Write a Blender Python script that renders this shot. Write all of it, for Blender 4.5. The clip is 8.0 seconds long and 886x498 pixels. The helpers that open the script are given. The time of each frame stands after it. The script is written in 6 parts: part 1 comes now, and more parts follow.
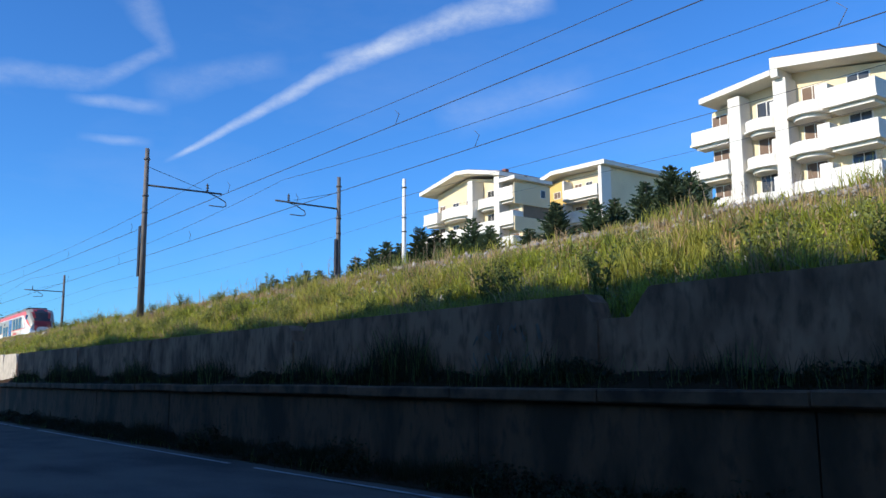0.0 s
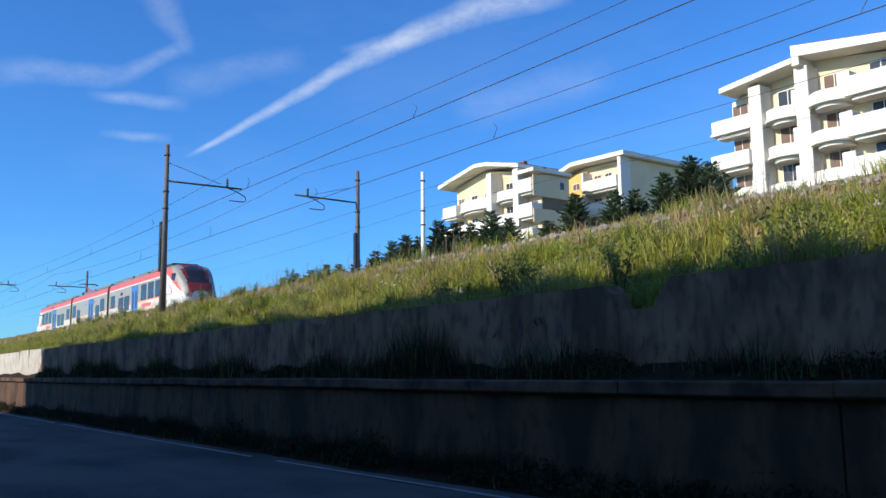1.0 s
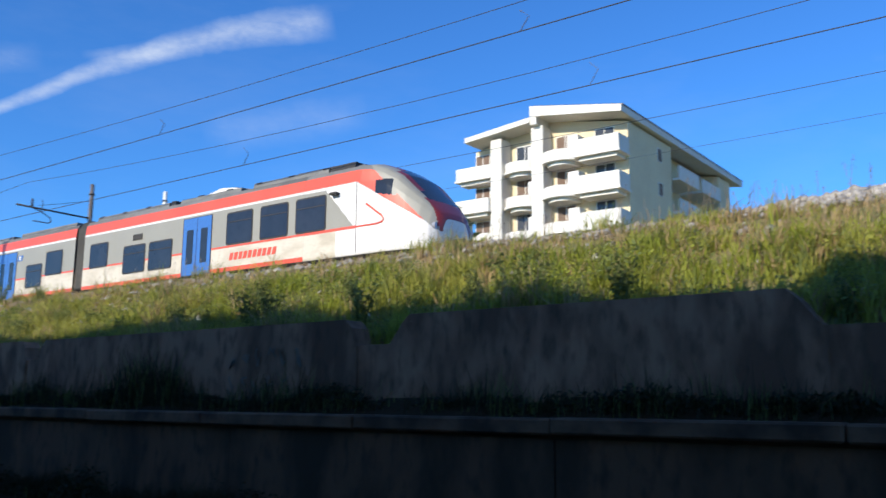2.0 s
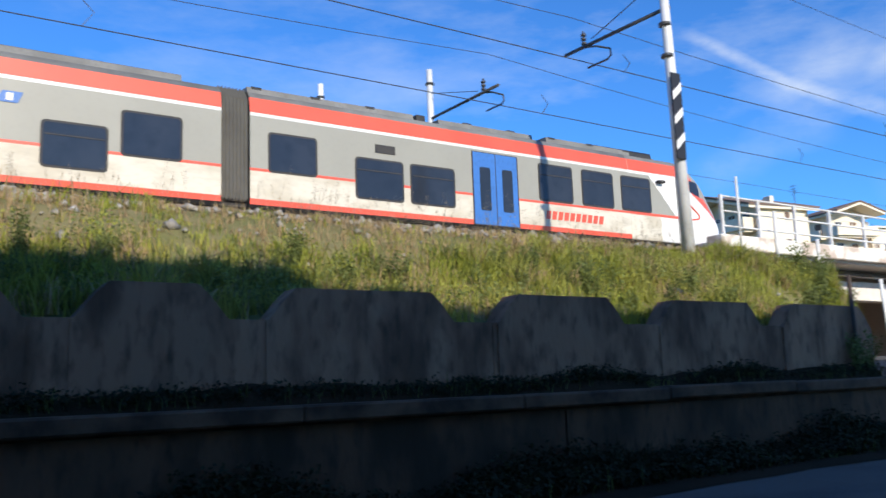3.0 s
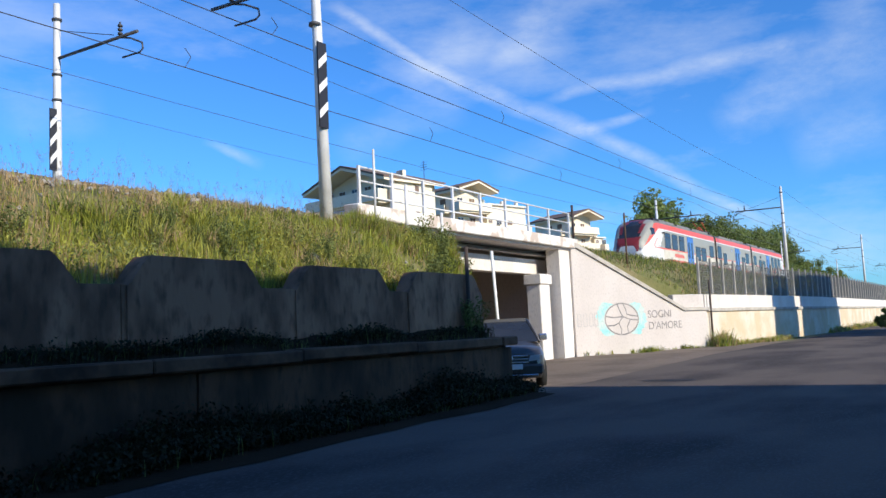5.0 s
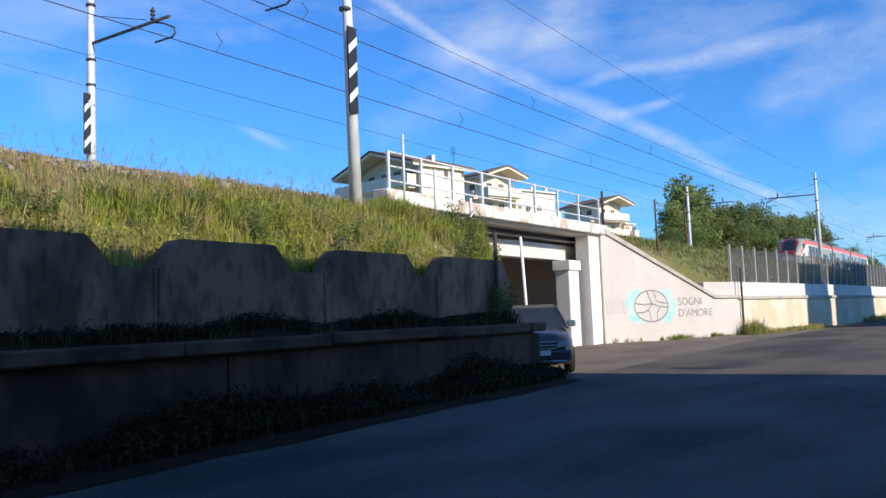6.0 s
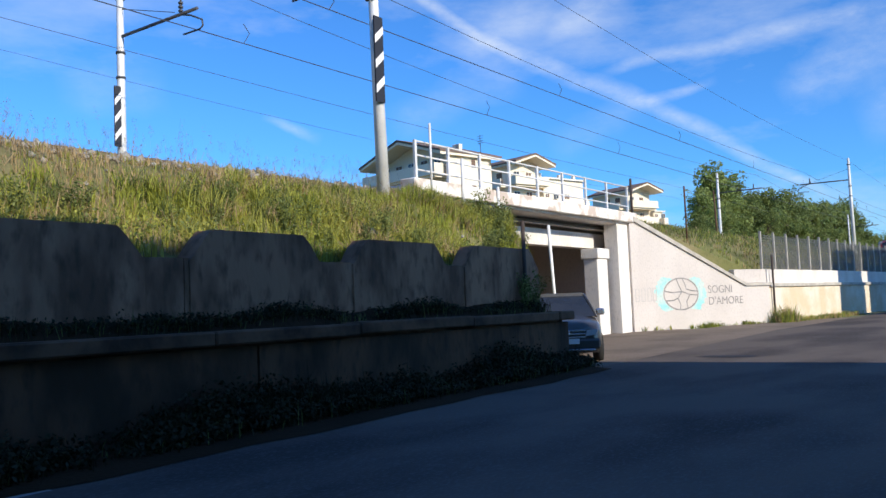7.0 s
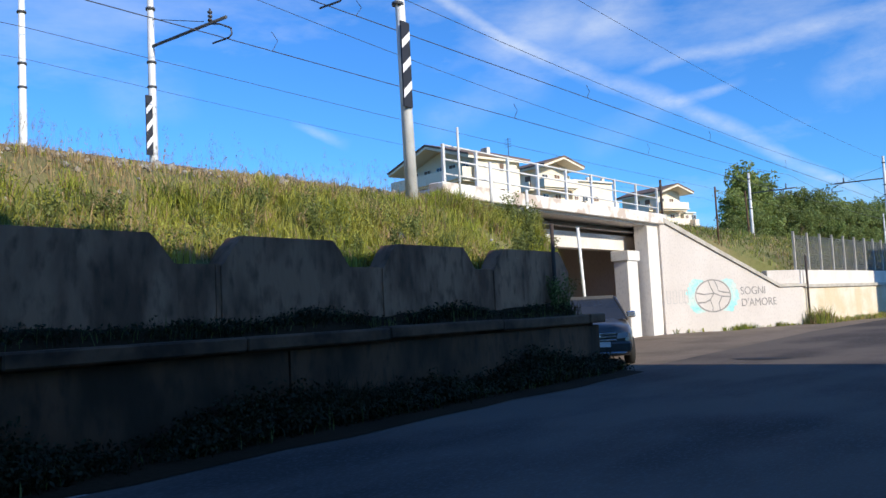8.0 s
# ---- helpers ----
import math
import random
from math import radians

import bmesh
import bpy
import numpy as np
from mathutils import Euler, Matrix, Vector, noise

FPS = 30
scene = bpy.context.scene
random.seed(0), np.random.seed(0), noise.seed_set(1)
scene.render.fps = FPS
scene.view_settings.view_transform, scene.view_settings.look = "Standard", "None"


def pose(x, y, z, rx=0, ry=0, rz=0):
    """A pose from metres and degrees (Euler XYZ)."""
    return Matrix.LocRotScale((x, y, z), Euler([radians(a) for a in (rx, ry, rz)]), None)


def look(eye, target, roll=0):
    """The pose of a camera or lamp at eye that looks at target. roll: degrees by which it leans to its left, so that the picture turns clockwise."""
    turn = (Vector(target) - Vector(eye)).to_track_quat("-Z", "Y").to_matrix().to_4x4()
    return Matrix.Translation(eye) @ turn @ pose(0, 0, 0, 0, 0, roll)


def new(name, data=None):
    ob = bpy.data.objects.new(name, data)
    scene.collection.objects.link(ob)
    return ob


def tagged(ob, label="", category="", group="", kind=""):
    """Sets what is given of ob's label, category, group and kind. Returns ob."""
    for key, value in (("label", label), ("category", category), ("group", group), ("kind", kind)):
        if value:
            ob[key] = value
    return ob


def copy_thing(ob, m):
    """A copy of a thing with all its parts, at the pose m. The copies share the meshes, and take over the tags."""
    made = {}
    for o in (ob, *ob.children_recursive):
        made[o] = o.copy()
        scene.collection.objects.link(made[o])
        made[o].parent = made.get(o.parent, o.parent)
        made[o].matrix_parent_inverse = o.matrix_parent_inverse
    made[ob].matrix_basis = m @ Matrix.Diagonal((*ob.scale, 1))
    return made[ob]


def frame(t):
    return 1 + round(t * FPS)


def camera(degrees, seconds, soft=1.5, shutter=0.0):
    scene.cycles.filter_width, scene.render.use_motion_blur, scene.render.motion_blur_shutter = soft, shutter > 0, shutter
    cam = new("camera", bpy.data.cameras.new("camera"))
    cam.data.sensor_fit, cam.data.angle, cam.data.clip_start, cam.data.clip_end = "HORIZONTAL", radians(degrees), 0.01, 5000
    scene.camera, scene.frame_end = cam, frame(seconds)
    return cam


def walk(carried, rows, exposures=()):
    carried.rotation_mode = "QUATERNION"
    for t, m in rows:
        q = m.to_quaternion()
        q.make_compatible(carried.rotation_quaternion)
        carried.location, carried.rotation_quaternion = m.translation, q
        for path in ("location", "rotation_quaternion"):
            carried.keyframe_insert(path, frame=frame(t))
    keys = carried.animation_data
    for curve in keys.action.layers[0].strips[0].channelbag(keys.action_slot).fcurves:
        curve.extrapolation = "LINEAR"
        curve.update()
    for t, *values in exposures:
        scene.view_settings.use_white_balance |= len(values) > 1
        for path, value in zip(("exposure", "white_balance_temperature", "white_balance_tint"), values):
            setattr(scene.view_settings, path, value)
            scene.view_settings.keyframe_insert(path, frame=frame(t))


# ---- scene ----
# ---- camera ----
cam = camera(54.4, 8.0, soft=1.5, shutter=0.08)
EYE = 1.67
TURNS = [
    (0.0, 52.18, 8.40, 0.38), (0.5, 52.72, 8.11, 1.11), (1.0, 53.47, 7.94, 0.70), (1.5, 50.31, 8.42, 0.70),
    (1.8, 43.81, 9.34, 0.36), (2.0, 36.47, 10.06, -0.41), (2.2, 22.73, 10.91, 0.47), (2.75, -18.5, 9.6, 1.6), (3.3, -47.48, 7.73, 2.42),
    (3.5, -52.29, 7.36, 2.32), (4.0, -58.20, 6.47, 2.50), (4.5, -58.86, 5.96, 2.96), (5.2, -57.9, 5.25, 2.5), (6.0, -56.33, 4.59, 2.11),
    (6.5, -55.05, 4.10, 2.11), (7.0, -54.46, 3.93, 2.34), (7.5, -53.35, 3.98, 2.54), (8.0, -52.54, 4.28, 2.80)]
walk(cam, [(t, pose(0, 0, EYE, 0, 0, yaw) @ pose(0, 0, 0, 90 + pitch) @ pose(0, 0, 0, 0, 0, -lean)) for t, yaw, pitch, lean in TURNS])

# ---- world and sun ----
SUN_EL = 25.0
SUN_AZ = 7.5                       # degrees from -y towards -x
world = bpy.data.worlds.new("sky")
scene.world = world
world.use_nodes = True
wn, wl = world.node_tree.nodes, world.node_tree.links
wn.clear()


def wmath(op, a, b=None, c=None):
    n = wn.new("ShaderNodeMath")
    n.operation = op
    for i, v in enumerate((a, b, c)):
        if v is None:
            continue
        if isinstance(v, (int, float)):
            n.inputs[i].default_value = v
        else:
            wl.new(v, n.inputs[i])
    return n.outputs[0]


sky = wn.new("ShaderNodeTexSky")
sky.sky_type, sky.sun_disc = "NISHITA", False
sky.sun_elevation, sky.sun_rotation = radians(SUN_EL), radians(180 + SUN_AZ)
sky.air_density, sky.dust_density, sky.ozone_density = 1.0, 0.25, 2.2
coord = wn.new("ShaderNodeTexCoord")
way = coord.outputs["Generated"]


def wdot(v):
    n = wn.new("ShaderNodeVectorMath")
    n.operation = "DOT_PRODUCT"
    wl.new(way, n.inputs[0])
    n.inputs[1].default_value = v
    return n.outputs["Value"]


def wnoise(scale, detail, stretch=(1, 1, 1), rough=0.55):
    m = wn.new("ShaderNodeMapping")
    wl.new(way, m.inputs[0])
    m.inputs["Scale"].default_value = stretch
    n = wn.new("ShaderNodeTexNoise")
    wl.new(m.outputs[0], n.inputs["Vector"])
    n.inputs["Scale"].default_value, n.inputs["Detail"].default_value, n.inputs["Roughness"].default_value = scale, detail, rough
    return n.outputs["Fac"]


def streak(a, b, width0, width1, strength, fade=0.03):
    """A drawn-out cloud between two directions of the sky."""
    a, b = Vector(a).normalized(), Vector(b).normalized()
    n = a.cross(b).normalized()
    along = (b - a * a.dot(b)).normalized()
    span = math.acos(max(-1, min(1, a.dot(b))))
    ang = wmath("ARCTAN2", wdot(along), wdot(a))
    u = wmath("DIVIDE", ang, span)
    off = wmath("ABSOLUTE", wmath("ADD", wdot(n), wmath("MULTIPLY", wmath("SUBTRACT", wnoise(9, 7, rough=0.58), 0.5), 1.0 * (width0 + width1) + 0.004)))
    w = wmath("ADD", wmath("MULTIPLY", u, 1.2 * (width1 - width0)), 1.2 * width0)
    core = wmath("SUBTRACT", 1.0, wmath("DIVIDE", off, w))
    core = wmath("SMOOTH_MIN", wmath("MAXIMUM", core, 0.0), 0.8, 0.3)
    ends = wmath("MULTIPLY", wmath("MINIMUM", wmath("MAXIMUM", wmath("ADD", wmath("DIVIDE", ang, fade), 0.5), 0), 1),
                 wmath("MINIMUM", wmath("MAXIMUM", wmath("ADD", wmath("DIVIDE", wmath("SUBTRACT", span, ang), fade), 0.5), 0), 1))
    tex = wmath("MINIMUM", wmath("MAXIMUM", wmath("MULTIPLY", wmath("SUBTRACT", wnoise(24, 8, (1, 1, 2.2), 0.7), 0.12), 1.7), 0.0), 1.05)
    return wmath("MULTIPLY", wmath("MULTIPLY", wmath("MULTIPLY", core, ends), tex), 0.8 * strength)


LEFT_CLOUDS = [
    ((-0.911, 0.334, 0.243), (-0.855, 0.421, 0.302), 0.003, 0.007, 0.8),
    ((-0.855, 0.421, 0.302), (-0.806, 0.479, 0.347), 0.007, 0.009, 0.8),
    ((-0.806, 0.479, 0.347), (-0.746, 0.545, 0.383), 0.009, 0.014, 0.8),
    ((-0.746, 0.545, 0.383), (-0.644, 0.641, 0.417), 0.014, 0.02, 0.8),
    ((-0.806, 0.472, 0.358), (-0.764, 0.527, 0.373), 0.006, 0.012, 0.4),
    ((-0.942, 0.141, 0.303), (-0.914, 0.256, 0.316), 0.014, 0.01, 0.35),
    ((-0.914, 0.256, 0.316), (-0.883, 0.31, 0.352), 0.01, 0.008, 0.35),
    ((-0.884, 0.311, 0.35), (-0.879, 0.287, 0.38), 0.008, 0.016, 0.28),
    ((-0.879, 0.287, 0.38), (-0.875, 0.269, 0.402), 0.016, 0.02, 0.28),
    ((-0.927, 0.235, 0.294), (-0.904, 0.311, 0.292), 0.006, 0.008, 0.4),
    ((-0.934, 0.25, 0.256), (-0.919, 0.299, 0.255), 0.005, 0.006, 0.35),
    ((-0.899, 0.308, 0.312), (-0.84, 0.419, 0.345), 0.02, 0.014, 0.22),
    ((-0.753, 0.591, 0.289), (-0.64, 0.697, 0.324), 0.022, 0.02, 0.2)]
RIGHT_CLOUDS = [
    ((0.734, 0.575, 0.361), (0.805, 0.51, 0.303), 0.007, 0.008, 0.62),
    ((0.805, 0.51, 0.303), (0.859, 0.442, 0.259), 0.008, 0.011, 0.62),
    ((0.859, 0.442, 0.259), (0.905, 0.364, 0.219), 0.011, 0.013, 0.62),
    ((0.905, 0.364, 0.219), (0.934, 0.308, 0.184), 0.012, 0.01, 0.62),
    ((0.934, 0.308, 0.184), (0.957, 0.252, 0.144), 0.01, 0.009, 0.62),
    ((0.957, 0.252, 0.144), (0.973, 0.202, 0.109), 0.009, 0.006, 0.62),
    ((0.884, 0.392, 0.255), (0.899, 0.345, 0.268), 0.006, 0.008, 0.5),
    ((0.899, 0.345, 0.268), (0.923, 0.273, 0.271), 0.008, 0.01, 0.5),
    ((0.923, 0.273, 0.271), (0.948, 0.136, 0.288), 0.01, 0.012, 0.5),
    ((0.903, 0.37, 0.218), (0.925, 0.301, 0.232), 0.008, 0.006, 0.55),
    ((0.798, 0.529, 0.287), (0.823, 0.456, 0.339), 0.02, 0.03, 0.3),
    ((0.847, 0.44, 0.297), (0.862, 0.391, 0.323), 0.012, 0.03, 0.36),
    ((0.862, 0.391, 0.323), (0.86, 0.361, 0.361), 0.03, 0.03, 0.36),
    ((0.672, 0.707, 0.218), (0.704, 0.681, 0.202), 0.005, 0.007, 0.6),
    ((0.953, 0.217, 0.21), (0.959, 0.14, 0.247), 0.02, 0.04, 0.42),
    ((0.959, 0.14, 0.247), (0.96, 0.052, 0.277), 0.04, 0.05, 0.42),
    ((0.973, 0.148, 0.177), (0.978, 0.06, 0.2), 0.03, 0.03, 0.35),
    ((0.77, 0.602, 0.211), (0.809, 0.531, 0.25), 0.02, 0.025, 0.25),
    ((0.809, 0.531, 0.25), (0.836, 0.487, 0.253), 0.025, 0.02, 0.25),
    ((0.5, 0.831, 0.243), (0.571, 0.781, 0.254), 0.025, 0.03, 0.22),
    ((0.872, 0.454, 0.181), (0.905, 0.371, 0.21), 0.02, 0.02, 0.22)]
STREAKS = LEFT_CLOUDS + RIGHT_CLOUDS
total = None
for s in STREAKS:
    v = streak(*s)
    total = v if total is None else wmath("ADD", total, v)
veil = wmath("MULTIPLY", wmath("MAXIMUM", wmath("SUBTRACT", wnoise(2.6, 7, (1.0, 1.0, 3.2), 0.62), 0.48), 0), 1.7)
right_side = wmath("MINIMUM", wmath("MAXIMUM", wmath("ADD", wdot((0.9, 0.2, 0)), 0.15), 0.12), 0.9)
total = wmath("ADD", total, wmath("MULTIPLY", veil, right_side))
total = wmath("MINIMUM", total, 0.85)
mix = wn.new("ShaderNodeMix")
mix.data_type = "RGBA"
wl.new(total, mix.inputs["Factor"])
tint = wn.new("ShaderNodeMix")
tint.data_type, tint.blend_type = "RGBA", "MULTIPLY"
tint.inputs["Factor"].default_value = 1.0
wl.new(sky.outputs[0], tint.inputs[6])
tint.inputs[7].default_value = (0.40, 0.97, 1.72, 1)
wl.new(tint.outputs[2], mix.inputs[6])
mix.inputs[7].default_value = (7.2, 7.8, 8.6, 1)
back = wn.new("ShaderNodeBackground")
back.inputs["Strength"].default_value = 0.102
wl.new(mix.outputs[2], back.inputs[0])
wout = wn.new("ShaderNodeOutputWorld")
wl.new(back.outputs[0], wout.inputs[0])

sun = new("sun", bpy.data.lights.new("sun", "SUN"))
sun.data.energy, sun.data.angle, sun.data.color = 4.7, radians(0.55), (1.0, 0.91, 0.76)
az = radians(SUN_AZ)
sun_way = Vector((-math.sin(az) * math.cos(radians(SUN_EL)), -math.cos(az) * math.cos(radians(SUN_EL)), math.sin(radians(SUN_EL))))
sun.matrix_world = look(sun_way * 100, (0, 0, 0))
scene.view_settings.exposure = 0.22


# ---- materials ----
def material(name, base, rough=0.7, metal=0.0, second=None, scale=3.0, fine=60.0, bump=0.15, spec=0.4, stretch=(1, 1, 1), amount=0.6, third=None, coat=0.0, jitter=0.0, lo=0.42, hi=0.62, grain=0.5):
    m = bpy.data.materials.new(name)
    m.use_nodes = True
    nt = m.node_tree
    b = nt.nodes["Principled BSDF"]
    b.inputs["Roughness"].default_value, b.inputs["Metallic"].default_value = rough, metal
    b.inputs["Specular IOR Level"].default_value = spec
    b.inputs["Coat Weight"].default_value = coat
    co = nt.nodes.new("ShaderNodeTexCoord")
    mp = nt.nodes.new("ShaderNodeMapping")
    mp.inputs["Scale"].default_value = stretch
    nt.links.new(co.outputs["Object"], mp.inputs[0])

    def noise_at(sc, det=5):
        n = nt.nodes.new("ShaderNodeTexNoise")
        n.inputs["Scale"].default_value, n.inputs["Detail"].default_value = sc, det
        nt.links.new(mp.outputs[0], n.inputs["Vector"])
        return n

    big, small = noise_at(scale), noise_at(fine, 3)
    ramp = nt.nodes.new("ShaderNodeMapRange")
    ramp.inputs[1].default_value, ramp.inputs[2].default_value, ramp.inputs[4].default_value = lo, hi, amount
    nt.links.new(big.outputs["Fac"], ramp.inputs[0])
    mx = nt.nodes.new("ShaderNodeMix")
    mx.data_type = "RGBA"
    mx.inputs[6].default_value = (*base, 1)
    mx.inputs[7].default_value = (*(second or [c * 0.75 for c in base]), 1)
    nt.links.new(ramp.outputs[0], mx.inputs["Factor"])
    colour = mx.outputs[2]
    m2 = nt.nodes.new("ShaderNodeMix")
    m2.data_type = "RGBA"
    nt.links.new(colour, m2.inputs[6])
    m2.inputs[7].default_value = (*(third or [c * 0.6 for c in base]), 1)
    r2 = nt.nodes.new("ShaderNodeMapRange")
    r2.inputs[1].default_value, r2.inputs[2].default_value, r2.inputs[4].default_value = 0.5, 0.75, grain
    nt.links.new(small.outputs["Fac"], r2.inputs[0])
    nt.links.new(r2.outputs[0], m2.inputs["Factor"])
    colour = m2.outputs[2]
    if jitter:
        info = nt.nodes.new("ShaderNodeObjectInfo")
        geo = nt.nodes.new("ShaderNodeNewGeometry")
        ad = nt.nodes.new("ShaderNodeMath")
        ad.operation = "ADD"
        nt.links.new(info.outputs["Random"], ad.inputs[0])
        nt.links.new(geo.outputs["Random Per Island"], ad.inputs[1])
        r3 = nt.nodes.new("ShaderNodeMapRange")
        r3.inputs[2].default_value = 2.0
        r3.inputs[3].default_value, r3.inputs[4].default_value = 1 - jitter, 1 + jitter
        nt.links.new(ad.outputs[0], r3.inputs[0])
        hs = nt.nodes.new("ShaderNodeHueSaturation")
        nt.links.new(r3.outputs[0], hs.inputs["Value"])
        nt.links.new(colour, hs.inputs["Color"])
        colour = hs.outputs[0]
    nt.links.new(colour, b.inputs["Base Color"])
    if bump:
        bp = nt.nodes.new("ShaderNodeBump")
        bp.inputs["Strength"].default_value, bp.inputs["Distance"].default_value = bump, 0.02
        nt.links.new(small.outputs["Fac"], bp.inputs["Height"])
        nt.links.new(bp.outputs[0], b.inputs["Normal"])
    return m


ASPHALT = material("asphalt", (0.138, 0.112, 0.094), 0.95, spec=0.1, second=(0.055, 0.047, 0.044), scale=0.45, fine=30, bump=0.5, third=(0.15, 0.145, 0.14), amount=0.85, grain=0.6, stretch=(0.5, 1, 1))
LINE = material("road_line_paint", (0.36, 0.35, 0.33), 0.7, second=(0.2, 0.2, 0.2), scale=2.5, fine=25, amount=0.9)
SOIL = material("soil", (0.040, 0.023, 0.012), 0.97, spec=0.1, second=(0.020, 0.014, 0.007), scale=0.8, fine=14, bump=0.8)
TURF = material("turf", (0.15, 0.15, 0.05), 0.95, second=(0.26, 0.205, 0.11), scale=0.5, fine=9, bump=0.9)
FIELD = material("dry_field", (0.12, 0.13, 0.05), 0.95, second=(0.16, 0.14, 0.08), scale=0.05, fine=2, bump=0.3)
# Wall and block tones carry the shade; the sunlit stretch gets the coping colour.
OLD_WALL = material("stained_shaded_concrete", (0.115, 0.059, 0.032), 0.93, second=(0.035, 0.022, 0.012), scale=1.1, fine=6, bump=0.9, stretch=(1, 1, 0.45), third=(0.028, 0.018, 0.010), amount=0.95, grain=0.85)
BLOCK = material("shaded_block_concrete", (0.33, 0.178, 0.106), 0.93, second=(0.105, 0.055, 0.033), scale=1.5, fine=7, bump=0.9, stretch=(1, 1, 0.4), third=(0.055, 0.036, 0.022), amount=0.9, jitter=0.2, grain=0.8)
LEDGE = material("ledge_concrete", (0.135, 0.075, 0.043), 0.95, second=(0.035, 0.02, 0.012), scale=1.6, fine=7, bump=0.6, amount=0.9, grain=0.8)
PALE = material("pale_concrete", (0.60, 0.545, 0.50), 0.9, second=(0.52, 0.465, 0.42), scale=0.6, fine=20, bump=0.2, stretch=(1, 1, 0.5))
PAINTED = material("whitewashed_concrete", (0.74, 0.70, 0.65), 0.88, second=(0.62, 0.56, 0.49), scale=0.9, fine=15, bump=0.2, stretch=(1, 1, 0.4))
OCHRE = material("tan_render", (0.62, 0.50, 0.34), 0.92, second=(0.70, 0.64, 0.54), scale=0.7, fine=14, bump=0.3, amount=0.9)
COPING_AND_LIT_WALL = material("weathered_coping_and_lit_wall", (0.50, 0.46, 0.40), 0.92, second=(0.3, 0.27, 0.23), scale=2.0, fine=25)
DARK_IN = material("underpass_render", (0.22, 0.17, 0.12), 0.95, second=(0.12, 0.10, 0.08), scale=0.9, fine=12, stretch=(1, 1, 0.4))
STEEL = material("galvanised_steel", (0.70, 0.70, 0.69), 0.6, 0.1, second=(0.55, 0.55, 0.53), scale=2, fine=30, bump=0.05)
WHITE_POLE = material("white_pole_paint", (0.82, 0.82, 0.80), 0.6, second=(0.66, 0.66, 0.63), scale=2, fine=20, bump=0.05)
DARK_STEEL = material("dark_fittings", (0.10, 0.10, 0.105), 0.6, 0.5, second=(0.06, 0.06, 0.06), scale=4)
RUSTY = material("rusty_post", (0.075, 0.055, 0.045), 0.85, 0.2, second=(0.06, 0.05, 0.05), scale=5)
MAST_DARK = material("weathered_mast_steel", (0.17, 0.155, 0.145), 0.75, 0.2, second=(0.10, 0.092, 0.088), scale=2, fine=20, bump=0.08)
MESH_WIRE = material("fence_mesh_wire", (0.16, 0.165, 0.16), 0.7, 0.2, second=(0.11, 0.115, 0.11), scale=4, bump=0)
WIRE = material("overhead_wire", (0.07, 0.075, 0.09), 0.6, 0.4, bump=0)
BLACK = material("black_sign_paint", (0.02, 0.022, 0.03), 0.6, bump=0.03)
WHITE = material("white_sign_paint", (0.8, 0.8, 0.8), 0.6, second=(0.68, 0.68, 0.66), bump=0.03)
RAIL = material("rail_steel", (0.20, 0.15, 0.12), 0.5, 0.8, scale=4)
BALLAST = material("ballast_stone", (0.42, 0.40, 0.37), 0.95, second=(0.27, 0.25, 0.22), scale=6, fine=40, bump=0.8, jitter=0.3)

# train
T_WHITE = material("train_white", (0.74, 0.73, 0.70), 0.38, second=(0.64, 0.62, 0.57), scale=0.7, fine=9, bump=0.0, coat=0.25, stretch=(1, 1, 2), grain=0.12)
T_BEIGE = material("train_dusty_white", (0.62, 0.575, 0.475), 0.5, second=(0.47, 0.42, 0.32), scale=0.9, fine=5, bump=0.0, coat=0.1, stretch=(1, 1, 2.5), amount=0.85, grain=0.3)
T_GREY = material("train_grey", (0.315, 0.31, 0.265), 0.45, second=(0.28, 0.275, 0.235), scale=0.5, fine=9, bump=0.0, coat=0.15, grain=0.1)
T_RED = material("train_red", (0.74, 0.105, 0.06), 0.42, second=(0.66, 0.085, 0.05), scale=0.6, fine=10, bump=0.0, coat=0.2, grain=0.1)
T_BLUE = material("train_blue", (0.05, 0.17, 0.48), 0.42, second=(0.04, 0.14, 0.4), scale=1, fine=10, bump=0.02, coat=0.2)
T_ROOF = material("train_roof", (0.20, 0.20, 0.19), 0.7, second=(0.12, 0.12, 0.115), scale=1.2, fine=12, bump=0.1)
T_BELLOWS = material("gangway_rubber", (0.15, 0.145, 0.13), 0.8, second=(0.11, 0.105, 0.095), scale=2, bump=0.1)
T_DARK = material("train_dark", (0.03, 0.03, 0.032), 0.7, second=(0.055, 0.05, 0.045), scale=3, bump=0.1)
T_MASK = material("train_front_red", (0.22, 0.026, 0.026), 0.4, second=(0.16, 0.02, 0.02), scale=1, bump=0.02, coat=0.3)
T_GLASS = material("train_window_glass", (0.022, 0.027, 0.036), 0.12, second=(0.035, 0.04, 0.05), scale=1.2, fine=3, bump=0, spec=0.5)
LIGHT_GLASS = material("headlight_glass", (0.5, 0.5, 0.52), 0.15, second=(0.35, 0.35, 0.37), scale=4, bump=0, spec=0.6)

